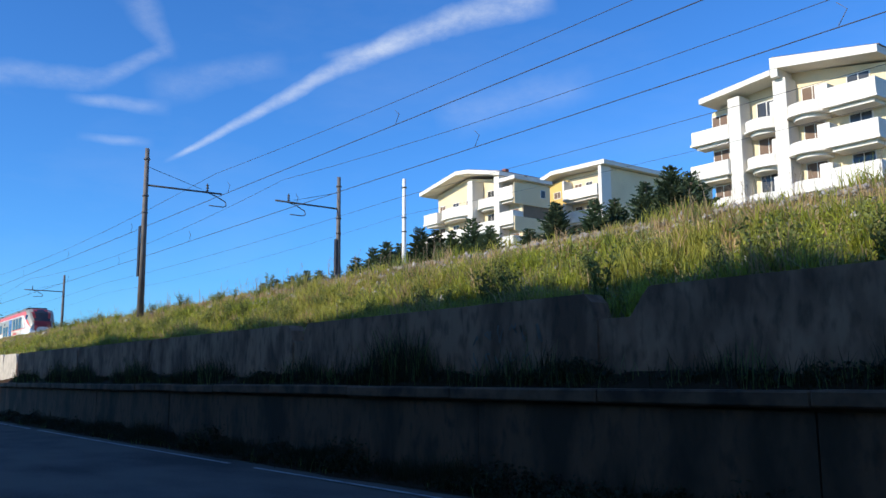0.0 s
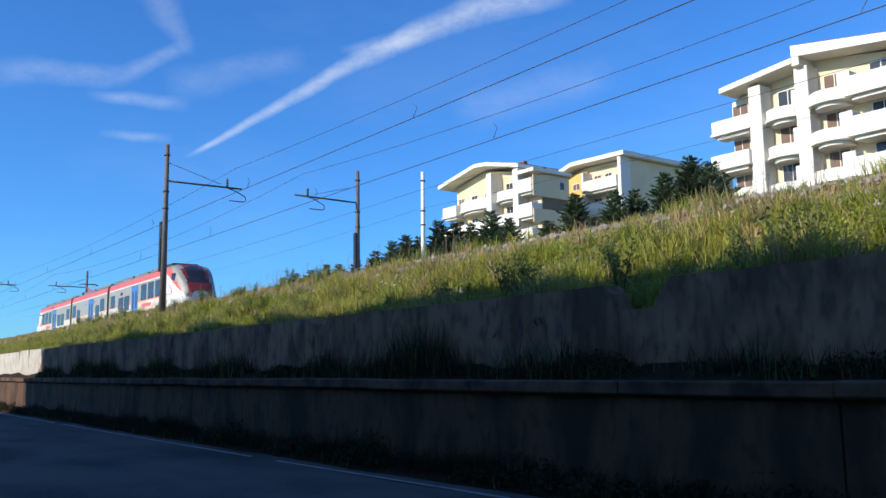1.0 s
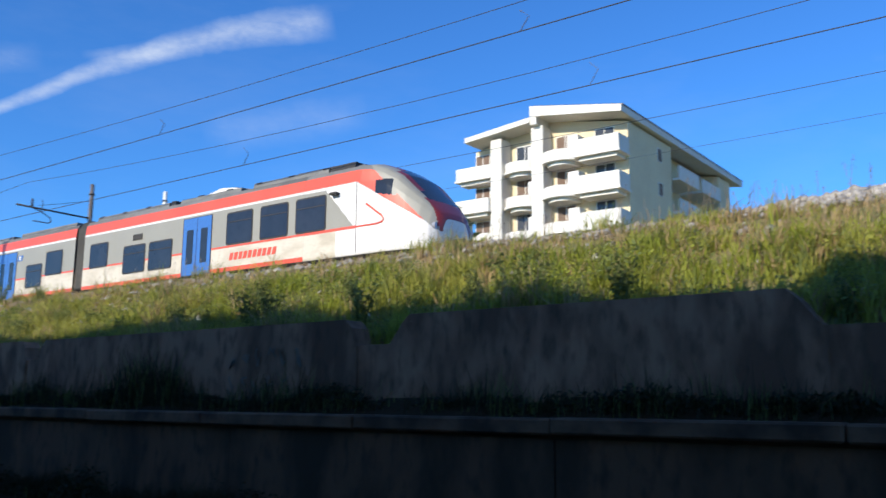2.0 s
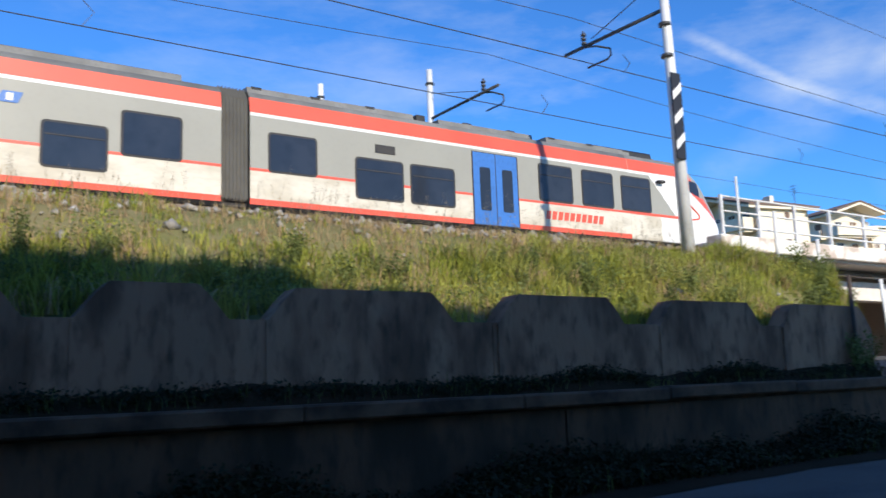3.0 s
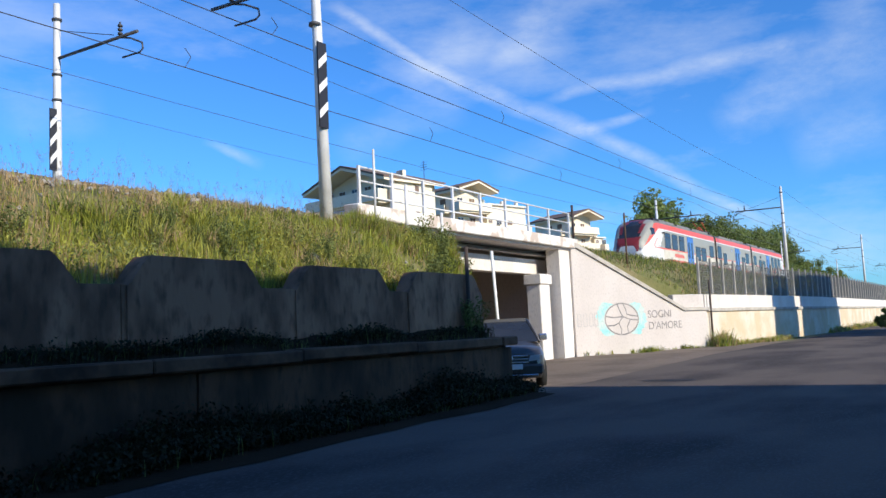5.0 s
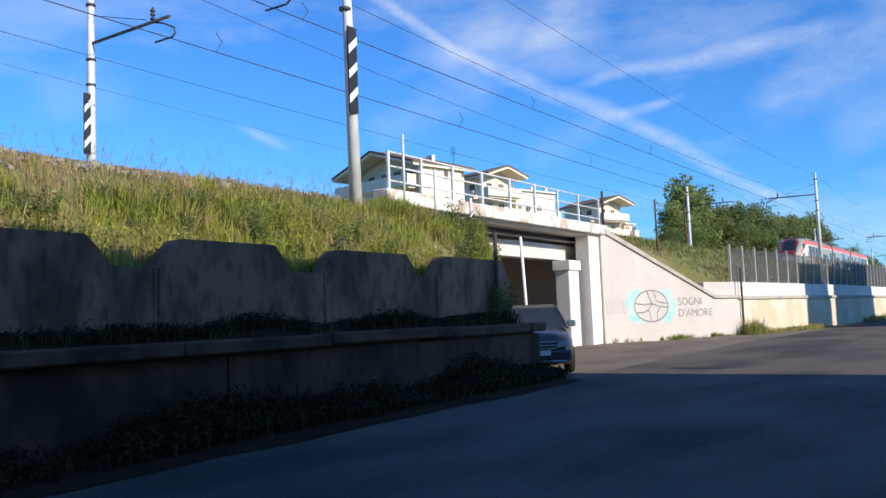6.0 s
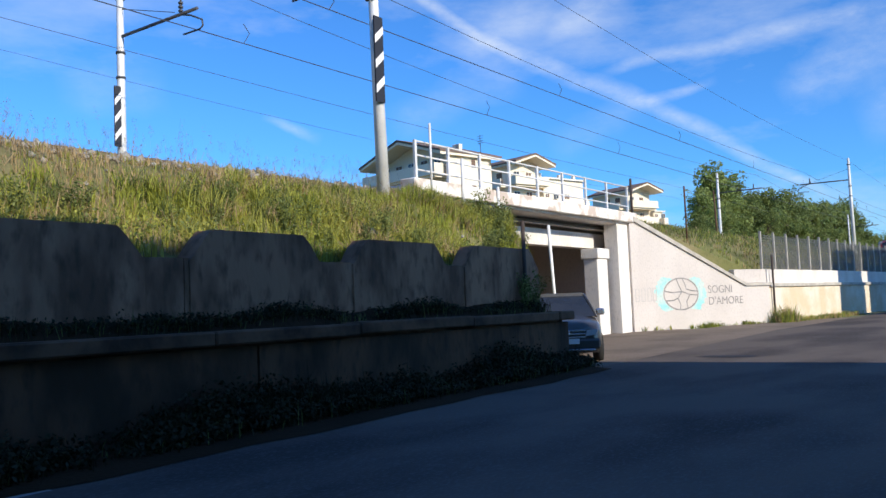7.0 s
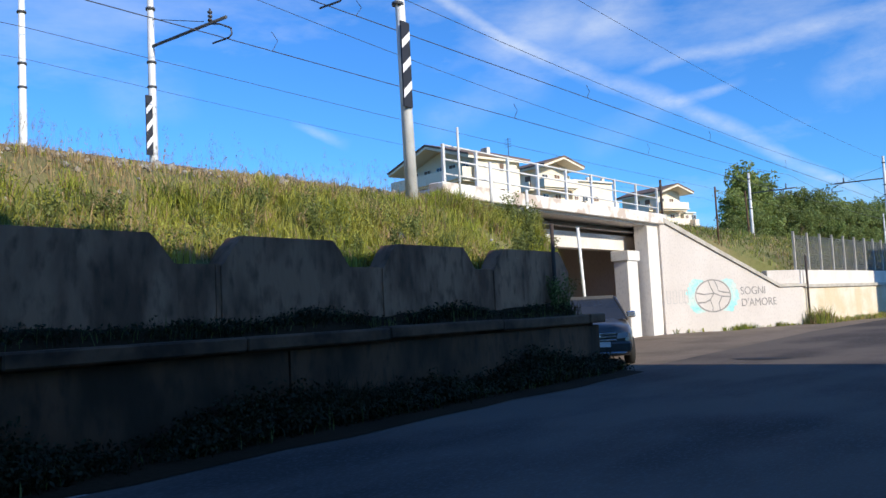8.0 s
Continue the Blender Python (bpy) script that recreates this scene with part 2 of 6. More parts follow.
# buildings
STUCCO = material("cream_stucco", (0.77, 0.65, 0.43), 0.9, second=(0.69, 0.56, 0.36), scale=0.35, fine=12, bump=0.1)
WHITEWALL = material("white_balcony_render", (0.76, 0.735, 0.68), 0.9, second=(0.68, 0.65, 0.58), scale=0.5, fine=12, bump=0.08)
YELLOW = material("ochre_stucco", (0.72, 0.48, 0.16), 0.9, second=(0.64, 0.43, 0.15), scale=0.4, fine=12, bump=0.1)
TILE = material("brown_roof_tile", (0.20, 0.13, 0.095), 0.85, second=(0.15, 0.105, 0.08), scale=1, fine=8, stretch=(3, 1, 1))
PANE = material("window_pane", (0.05, 0.055, 0.06), 0.12, second=(0.08, 0.08, 0.08), scale=0.8, bump=0, spec=0.5)
SHUTTER = material("brown_shutter", (0.16, 0.10, 0.07), 0.7, second=(0.2, 0.14, 0.1), scale=1)
BRICK_RED = material("chimney_brick", (0.36, 0.13, 0.09), 0.9, scale=3)

# plants
def leaf_material(name, base, second, third, scale=0.6, trans=0.35):
    m = material(name, base, 0.65, second=second, third=third, scale=scale, fine=5, bump=0, jitter=0.5, amount=0.8, spec=0.25)
    nt = m.node_tree
    b = nt.nodes["Principled BSDF"]
    src = b.inputs["Base Color"].links[0].from_socket
    tr = nt.nodes.new("ShaderNodeBsdfTranslucent")
    nt.links.new(src, tr.inputs[0])
    ms = nt.nodes.new("ShaderNodeMixShader")
    ms.inputs[0].default_value = trans
    nt.links.new(b.outputs[0], ms.inputs[1])
    nt.links.new(tr.outputs[0], ms.inputs[2])
    nt.links.new(ms.outputs[0], nt.nodes["Material Output"].inputs[0])
    return m


GRASS = leaf_material("tall_grass", (0.31, 0.345, 0.05), (0.43, 0.40, 0.10), (0.16, 0.215, 0.035), 0.35, 0.45)
DRY = leaf_material("dry_grass", (0.44, 0.32, 0.17), (0.32, 0.235, 0.12), (0.50, 0.39, 0.25), 0.5)
WEED = leaf_material("leafy_weed", (0.15, 0.185, 0.055), (0.20, 0.22, 0.075), (0.09, 0.125, 0.035), 0.7)
SEED = leaf_material("seed_head", (0.24, 0.20, 0.15), (0.30, 0.24, 0.17), (0.16, 0.14, 0.11), 0.7)
CONIFER = leaf_material("conifer_foliage", (0.075, 0.115, 0.06), (0.12, 0.15, 0.08), (0.045, 0.08, 0.045), 0.8, 0.25)
LEAVES = leaf_material("broadleaf_foliage", (0.17, 0.22, 0.065), (0.25, 0.29, 0.09), (0.085, 0.125, 0.04), 0.4, 0.42)
# near-black leaf colour that holds the shade along the wall
SHADE_WEED = leaf_material("shaded_weed_leaf", (0.024, 0.026, 0.009), (0.040, 0.038, 0.014), (0.013, 0.015, 0.006), 0.8, 0.15)
BARK = material("bark", (0.12, 0.085, 0.06), 0.95, second=(0.07, 0.05, 0.04), scale=4, bump=0.6)


# ---- mesh helpers ----
def bm_box(bm, x0, x1, y0, y1, z0, z1, mat=0, bevel=0.0):
    vs = [bm.verts.new((x, y, z)) for x in (x0, x1) for y in (y0, y1) for z in (z0, z1)]
    fs = [bm.faces.new([vs[i] for i in q]) for q in ((0, 1, 3, 2), (4, 6, 7, 5), (0, 4, 5, 1), (2, 3, 7, 6), (0, 2, 6, 4), (1, 5, 7, 3))]
    for f in fs:
        f.material_index = mat
    if bevel:
        es = {e for f in fs for e in f.edges}
        r = bmesh.ops.bevel(bm, geom=list(es), offset=bevel, segments=1, affect="EDGES", clamp_overlap=True)
        for f in r["faces"]:
            f.material_index = mat
    return vs


def bm_prism(bm, outline, axis, a, b, mat=0):
    """An outline of 2D points drawn out along an axis from a to b."""
    def put(p, s):
        return {"x": (s, p[0], p[1]), "y": (p[0], s, p[1]), "z": (p[0], p[1], s)}[axis]
    v0 = [bm.verts.new(put(p, a)) for p in outline]
    v1 = [bm.verts.new(put(p, b)) for p in outline]
    n = len(outline)
    fs = [bm.faces.new(v0), bm.faces.new(v1[::-1])]
    fs += [bm.faces.new((v0[i], v1[i], v1[(i + 1) % n], v0[(i + 1) % n])) for i in range(n)]
    for f in fs:
        f.material_index = mat
    bmesh.ops.recalc_face_normals(bm, faces=fs)
    return fs


def bm_tube(bm, pts, radii, sides=8, mat=0, cap=True):
    pts = [Vector(p) for p in pts]
    if isinstance(radii, (int, float)):
        radii = [radii] * len(pts)
    rings = []
    for i, p in enumerate(pts):
        d = (pts[min(i + 1, len(pts) - 1)] - pts[max(i - 1, 0)]).normalized()
        u = d.orthogonal().normalized() if i == 0 else (u - d * u.dot(d)).normalized()
        w = d.cross(u)
        rings.append([bm.verts.new(p + (u * math.cos(6.28319 * k / sides) + w * math.sin(6.28319 * k / sides)) * radii[i]) for k in range(sides)])
    for r0, r1 in zip(rings, rings[1:]):
        for k in range(sides):
            f = bm.faces.new((r0[k], r0[(k + 1) % sides], r1[(k + 1) % sides], r1[k]))
            f.material_index, f.smooth = mat, sides > 5
    if cap:
        bm.faces.new(rings[0][::-1]).material_index = mat
        bm.faces.new(rings[-1]).material_index = mat


def mesh_of(name, bm, mats):
    me = bpy.data.meshes.new(name)
    bm.to_mesh(me)
    bm.free()
    for m in (mats if isinstance(mats, (list, tuple)) else [mats]):
        me.materials.append(m)
    return me


def part(name, bm, mats, parent, label=""):
    """Links a bmesh as one mesh object under a thing or a part."""
    ob = new(name, mesh_of(name, bm, mats) if isinstance(bm, bmesh.types.BMesh) else bm)
    ob.parent = parent
    return tagged(ob, label)


def box_part(name, x0, x1, y0, y1, z0, z1, mats, parent, label="", bevel=0.0):
    bm = bmesh.new()
    bm_box(bm, x0, x1, y0, y1, z0, z1, 0, bevel)
    return part(name, bm, mats, parent, label)


def thing(name, label, category, m=None, group="", kind=""):
    ob = new(name)
    if m is not None:
        ob.matrix_basis = m
    return tagged(ob, label, category, group, kind)


def setting(name, bm, mats, label, category=""):
    return tagged(new(name, mesh_of(name, bm, mats)), label, category, kind="structure")


def mesh_arrays(name, verts, faces, mat_index, mats):
    """A mesh from arrays: verts (n, 3), faces (m, 3 or 4)."""
    me = bpy.data.meshes.new(name)
    k = faces.shape[1]
    me.vertices.add(len(verts))
    me.vertices.foreach_set("co", np.asarray(verts, np.float32).ravel())
    me.loops.add(faces.size)
    me.loops.foreach_set("vertex_index", np.asarray(faces, np.int32).ravel())
    me.polygons.add(len(faces))
    me.polygons.foreach_set("loop_start", np.arange(0, faces.size, k, dtype=np.int32))
    if mat_index is not None:
        me.polygons.foreach_set("material_index", np.asarray(mat_index, np.int32))
    for m in mats:
        me.materials.append(m)
    me.update(calc_edges=True)
    return me


def height_at(table, x):
    return float(np.interp(x, [p[0] for p in table], [p[1] for p in table]))

# ---- the large structure ----
ROAD_Z = [(-400, -0.3), (-60, -0.2), (-28, -0.16), (-12, -0.12), (-4, -0.03), (0, 0.03), (8, 0.17), (18, 0.25), (32, 0.42), (45, 0.4), (400, 0.4)]
WALL_END = 17.3                    # where the long wall stops, beside the underpass
DECK_Y, DECK_L, DECK_R = 14.0, 18.6, 32.5
RAIL_Z = 5.62


def ground_sheet():
    xs = [-2500, -800, -400] + list(range(-120, 121, 4)) + [400, 800, 2500]
    ys = [-2500, -600, -100, -24, -16, -8, -4, 0, 4, 8.2, 9.2, 14, 30, 45, 100, 600, 2500]
    bm = bmesh.new()
    g = [[bm.verts.new((x, y, height_at(ROAD_Z, x) - 0.03)) for y in ys] for x in xs]
    for i in range(len(xs) - 1):
        for j in range(len(ys) - 1):
            bm.faces.new((g[i][j], g[i + 1][j], g[i + 1][j + 1], g[i][j + 1]))
    return setting("ground", bm, FIELD, "dry grassy ground that reaches the horizon", "ground")


ground_sheet()


def road_sheet(name, cells, mat, label, lift=0.0):
    bm = bmesh.new()
    for x0, x1, y0, y1 in cells:
        n = max(1, int((x1 - x0) / 2))
        for i in range(n):
            a, b = x0 + (x1 - x0) * i / n, x0 + (x1 - x0) * (i + 1) / n
            za, zb = height_at(ROAD_Z, a) + lift, height_at(ROAD_Z, b) + lift
            bm.faces.new([bm.verts.new(p) for p in ((a, y0, za), (b, y0, zb), (b, y1, zb), (a, y1, za))])
    bmesh.ops.remove_doubles(bm, verts=bm.verts, dist=0.001)
    return setting(name, bm, mat, label, "road")


road_sheet("road", [(-300, 300, -5.5, 8.35)], ASPHALT, "worn dark grey asphalt road with faded edge line")

DUSTY = material("dusty_tarmac", (0.215, 0.168, 0.128), 0.95, spec=0.1, second=(0.14, 0.11, 0.085), scale=0.6, fine=22, bump=0.6, third=(0.32, 0.28, 0.24), amount=0.8, grain=0.5)
road_sheet("road_apron", [(WALL_END + 0.2, 46, 8.35, 12), (19.5, 34.5, 12, 45)], DUSTY, "dusty worn tarmac apron before the underpass")


def edge_lines():
    bm = bmesh.new()
    rng = random.Random(4)
    x = -150.0
    while x < 3:
        n = rng.uniform(3, 9)
        za, zb = height_at(ROAD_Z, x) + 0.004, height_at(ROAD_Z, x + n) + 0.004
        bm.faces.new([bm.verts.new(p) for p in ((x, 7.86, za), (x + n, 7.86, zb), (x + n, 7.97, zb), (x, 7.97, za))])
        x += n + rng.choice((0.1, 0.3, 1.2))
    return setting("road_marking", bm, LINE, "worn white edge line painted on asphalt", "road marking")


edge_lines()


def verge():
    """The strip of earth between road and wall."""
    bm = bmesh.new()
    xs = np.arange(-110, WALL_END, 1.0)
    rows = []
    for x in xs:
        z = height_at(ROAD_Z, x)
        rows.append([bm.verts.new((x, 8.3 - 0.5 * min(1, max(0, (x - 2) / 3)) + 0.12 * math.sin(x * 1.7) * math.sin(x * 0.6), z + 0.008)), bm.verts.new((x, 8.65, z + 0.07)), bm.verts.new((x, 9.05, z + 0.16))])
    for a, b in zip(rows, rows[1:]):
        for k in range(2):
            bm.faces.new((a[k], b[k], b[k + 1], a[k + 1]))
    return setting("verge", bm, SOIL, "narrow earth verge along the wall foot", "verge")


verge()

# lower wall with its projecting cap
LEDGE_Z = 1.43


def lower_wall():
    bm = bmesh.new()
    rng = random.Random(2)
    x = -112.0
    while x < WALL_END - 0.01:
        n = min(rng.uniform(4.5, 9.5), WALL_END - x)
        j = rng.uniform(-0.012, 0.012)
        # the paler colour before -64 paints the sunlit end
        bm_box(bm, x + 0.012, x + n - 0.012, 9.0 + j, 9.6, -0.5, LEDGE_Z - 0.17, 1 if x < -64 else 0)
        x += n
    wall = setting("wall_lower", bm, [OLD_WALL, COPING_AND_LIT_WALL], "long stained grey concrete retaining wall in shade", "wall")
    bm = bmesh.new()
    x = -112.0
    while x < WALL_END - 0.01:
        n = min(rng.uniform(2.8, 3.4), WALL_END + 0.05 - x)
        j, dz = rng.uniform(-0.015, 0.02), rng.uniform(-0.012, 0.012)
        bm_box(bm, x + 0.006, x + n - 0.006, 8.86 + j, 9.75, LEDGE_Z - 0.12 + dz, LEDGE_Z + 0.07 + dz, 0, 0.025)
        x += n
    bm_box(bm, -112, WALL_END - 0.1, 9.1, 9.6, LEDGE_Z - 0.175, LEDGE_Z - 0.11)
    part("cap", bm, LEDGE, wall, "chipped projecting concrete cap")
    return wall


lower_wall()

# upper wall of toothed blocks: (start, end) of each flat top
BLOCK_TOPS = [(-110, -88), (-87, -66), (-65, -52.6), (-52.2, -50.2), (-49.8, -47.2), (-46.6, -36.5), (-36.0, -28.2), (-27.7, -18.45), (-17.55, -8.95), (-7.8, -2.5), (-1.0, 1.1), (2.25, 3.3),
              (4.44, 6.5), (7.94, 9.81), (11.30, 13.31), (14.64, 16.9)]
TOP_Z, NOTCH_Z = 2.92, 2.52


def upper_wall():
    bm = bmesh.new()
    x = -110.0
    while x < 16.9:
        # sunlight on the far stretch is put in as the pale colour
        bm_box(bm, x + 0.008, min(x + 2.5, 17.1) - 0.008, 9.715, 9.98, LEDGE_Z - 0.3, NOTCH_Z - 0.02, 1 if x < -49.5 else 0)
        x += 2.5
    wall = setting("wall_upper", bm, [BLOCK, COPING_AND_LIT_WALL], "toothed grey concrete parapet wall on the ledge", "wall")
    rng = random.Random(8)
    for a, b in BLOCK_TOPS:
        bm = bmesh.new()
        s = 0.36 if a > -9 else 0.2
        dz = rng.uniform(-0.03, 0.03)
        lo = LEDGE_Z + 0.05
        out = [(a - s, lo), (b + s, lo), (b + s, NOTCH_Z - 0.05), (b + s * 0.8, NOTCH_Z + 0.02), (b + 0.10, TOP_Z - 0.13 + dz), (b - 0.04, TOP_Z + dz), (a + 0.04, TOP_Z + dz), (a - 0.10, TOP_Z - 0.13 + dz), (a - s * 0.8, NOTCH_Z + 0.02), (a - s, NOTCH_Z - 0.05)]
        bm_prism(bm, out, "y", 9.68 + rng.uniform(-0.015, 0.015), 10.05)
        # blocks in the sun take the lit colour, the rest the shaded one
        part("block", bm, COPING_AND_LIT_WALL if b < -47 else BLOCK, wall)
    return wall


upper_wall()


def ledge_soil():
    """Dark earth that has gathered on the ledge against the blocks."""
    bm = bmesh.new()
    rows = []
    for x in np.arange(-60, WALL_END - 0.6, 0.3):
        h = 0.20 + 0.16 * noise.noise((x * 0.35, 2.0, 4.0)) + 0.07 * noise.noise((x * 1.7, 5.0, 4.0))
        y = 9.22 + 0.14 * noise.noise((x * 0.5, 8.0, 1.0))
        z = LEDGE_Z + 0.06
        rows.append([bm.verts.new(p) for p in ((x, y, z), (x, y + 0.16, z + h * 0.5), (x, 9.66, z + h), (x, 9.8, z + h))])
    for a, b in zip(rows, rows[1:]):
        for k in range(3):
            bm.faces.new((a[k], b[k], b[k + 1], a[k + 1])).smooth = True
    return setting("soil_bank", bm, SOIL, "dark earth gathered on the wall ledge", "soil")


ledge_soil()

# embankment: height over the distance from the road
BANK = [(9.9, 2.42), (10.6, 2.75), (11.6, 3.4), (12.6, 4.05), (13.6, 4.5), (14.6, 4.8), (15.2, 4.9), (26.0, 4.95), (32.0, 5.4), (45.0, 7.6), (60.0, 10.5), (100, 14), (300, 20)]


def bank_z(x, y):
    z = height_at(BANK, y)
    if y > 27:                                    # the hill fades towards the underpass side
        k = min(1, max(0, (6 - x) / 40))
        z = 5.15 + (z - 5.15) * k
    if y < 15:
        z += 0.10 * noise.noise((x * 0.5, y * 0.6, 3.1)) + 0.05 * noise.noise((x * 1.7, y * 1.9, 7.7))
    return z


def slope_z(x, y):
    """The bank's height, rounded down past the end of the wall and along the bridge end."""
    z = bank_z(x, y)
    if y < 14.2 and x > 15.6:
        z -= (x - 15.6) ** 1.5 * 0.2 * min(1, max(0, (13.4 - y) / 2.5))
        z -= max(0, x - 17) * max(0, 12.8 - y) * 1.2 + 0.09 * max(0, x - 18) + 3.0 * max(0, x - 22.2)
        z = max(0.2, z)
    return z


def left_bank():
    xs = [-600, -300, -200, -150] + list(np.arange(-112, 17.9, 0.7)) + [18.1]
    n = len(xs) - 1
    xs += list(np.arange(18.4, 24.1, 0.3))
    ys = [9.9, 10.2, 10.6, 11.0, 11.5, 12.0, 12.5, 12.8, 13.1, 13.4, 13.75, 14.1, 14.6, 15.2, 20, 26, 32, 38, 45, 52, 60, 80, 100, 300]
    last = ys.index(14.1)
    bm = bmesh.new()
    g = [[bm.verts.new((x, y, slope_z(x, y))) for y in (ys if i <= n else ys[:last + 1])] for i, x in enumerate(xs)]

    def skirt(a, b):
        bm.faces.new((a, bm.verts.new((a.co.x, a.co.y, -0.4)), bm.verts.new((b.co.x, b.co.y, -0.4)), b))
    for i in range(len(xs) - 1):
        for j in range(len(ys) - 1 if i < n else last):
            bm.faces.new((g[i][j], g[i + 1][j], g[i + 1][j + 1], g[i][j + 1])).smooth = True
        if i >= n:
            skirt(g[i + 1][last], g[i][last])
    for j in range(last, len(ys) - 1):
        skirt(g[n][j], g[n][j + 1])
    return setting("embankment", bm, TURF, "grassy railway embankment with dry patches", "embankment")


left_bank()


def crest_gravel():
    """The pale stony strip along the top of the slope."""
    bm = bmesh.new()
    rows = []
    for x in np.arange(-64, -3, 0.5):
        a = 14.05 + 0.25 * noise.noise((x * 0.4, 1.0, 5.0)) + 0.12 * noise.noise((x * 1.9, 2.0, 5.0))
        rows.append([bm.verts.new((x, y, bank_z(x, y) + 0.012 + 0.03 * noise.noise((x * 2.1, y * 3, 2)))) for y in (a, a + 0.3, 14.75, 15.3)])
    for a, b in zip(rows, rows[1:]):
        if noise.noise((a[0].co.x * 0.23, 3.0, 8.0)) < 0.08:
            continue
        for k in range(3):
            bm.faces.new((a[k], b[k], b[k + 1], a[k + 1]))
    return setting("gravel_strip", bm, BALLAST, "pale stony strip along the embankment crest", "gravel")


crest_gravel()


# ---- underpass and bridge ----
FLAKING = material("flaking_whitewash", (0.80, 0.77, 0.71), 0.9, second=(0.46, 0.36, 0.29), scale=1.7, fine=9, bump=0.3, lo=0.46, hi=0.58, amount=0.85, grain=0.35, third=(0.5, 0.42, 0.35))


def bridge():
    bm = bmesh.new()
    bm_box(bm, DECK_L, DECK_R + 0.35, DECK_Y, 27.5, 4.72, 5.12, 0, 0.03)
    deck = setting("bridge_deck", bm, PAINTED, "pale concrete railway bridge deck over the underpass", "bridge")
    bm = bmesh.new()
    bm_box(bm, DECK_L - 0.4, DECK_R + 0.5, DECK_Y - 0.18, DECK_Y + 0.35, 4.80, 5.20, 0, 0.03)
    part("edge_beam", bm, FLAKING, deck, "whitewashed edge beam, flaking")
    bm = bmesh.new()
    bm_box(bm, 19.0, 32.6, DECK_Y + 1.1, DECK_Y + 1.6, 3.80, 4.40, 0, 0.015)
    part("lintel", bm, PAINTED, deck, "white cross beam")
    bm = bmesh.new()
    bm_prism(bm, [(31.5, 0.2), (32.42, 0.2), (32.7, 4.74), (31.45, 4.74)], "y", DECK_Y + 0.05, DECK_Y + 0.6)
    part("column", bm, PAINTED, deck, "broad white end column")
    bm = bmesh.new()
    bm_box(bm, 30.32, 31.2, DECK_Y + 0.4, DECK_Y + 1.0, 0.2, 3.36, 0, 0.03)
    bm_box(bm, 30.24, 31.28, DECK_Y + 0.33, DECK_Y + 1.07, 3.34, 3.73, 0, 0.02)
    part("pillar", bm, PAINTED, deck, "white pillar with a plain capital")
    bm = bmesh.new()
    bm_box(bm, 32.62, 33.6, DECK_Y + 0.62, 27.5, 0.2, 4.7)
    part("abutment", bm, PALE, deck, "grey concrete abutment")
    bm = bmesh.new()
    bm_box(bm, DECK_L - 0.6, DECK_L + 0.5, DECK_Y + 0.4, 27.5, 0.0, 4.8)
    part("abutment", bm, PALE, deck, "grey concrete abutment")
    bm = bmesh.new()
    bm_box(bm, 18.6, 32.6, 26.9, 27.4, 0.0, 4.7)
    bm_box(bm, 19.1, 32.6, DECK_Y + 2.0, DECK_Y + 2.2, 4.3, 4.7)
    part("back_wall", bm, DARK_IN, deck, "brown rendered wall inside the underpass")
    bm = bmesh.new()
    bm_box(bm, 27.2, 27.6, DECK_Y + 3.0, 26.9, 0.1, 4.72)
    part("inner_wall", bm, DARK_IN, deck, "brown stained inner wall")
    return deck


bridge()


def bridge_railing():
    root = thing("bridge_railing", "grey galvanised tube railing on the bridge edge", "railing")
    y = DECK_Y + 0.02
    xs = [18.5, 20.05, 21.7, 23.4, 25.2, 27.0, 28.8, 30.6, 32.55]
    for x in xs:
        box_part("post", x - 0.045, x + 0.045, y - 0.035, y + 0.035, 4.9, 6.28, STEEL, root)
    for z in (6.25, 5.86, 5.46):
        bm = bmesh.new()
        bm_tube(bm, [(xs[0], y, z), (xs[-1], y, z)], 0.028, 6)
        part("rail", bm, STEEL, root)
    return root


bridge_railing()

# ---- wing wall and far wall ----
WING_A, WING_B = Vector((32.45, 13.95, 0)), Vector((40.78, 10.886, 0))
wing_dir = (WING_B - WING_A).normalized()
WING_M = Matrix.Translation(WING_A) @ Matrix.Rotation(math.atan2(wing_dir.y, wing_dir.x), 4, "Z")
WING_L = (WING_B - WING_A).length


def wing_wall():
    bm = bmesh.new()
    L = WING_L
    bm_prism(bm, [(0, 0), (L, 0), (L, 2.12), (L - 1.75, 2.12), (0.0, 4.95)], "y", 0, 0.5)
    wall = setting("wall_wing", bm, PALE, "sloping pale concrete wing wall with a painted ball", "wall")
    wall.matrix_basis = WING_M
    bm = bmesh.new()
    bm_prism(bm, [(-0.05, 4.95), (L - 1.75, 2.12), (L + 0.1, 2.12), (L + 0.1, 2.24), (L - 1.7, 2.24), (-0.05, 5.14)], "y", -0.09, 0.55)
    part("coping", bm, COPING_AND_LIT_WALL, wall, "weathered stone coping")
    bm = bmesh.new()
    bm_box(bm, L - 2.3, L - 0.02, 0.12, 0.5, 2.24, 2.86, 0, 0.02)
    part("parapet", bm, PALE, wall, "low upstand")
    return wall


WING = wing_wall()
FAR_Y = [(40.78, 10.886), (50.5, 9.95), (64.0, 9.1), (100, 8.8), (260, 8.8)]


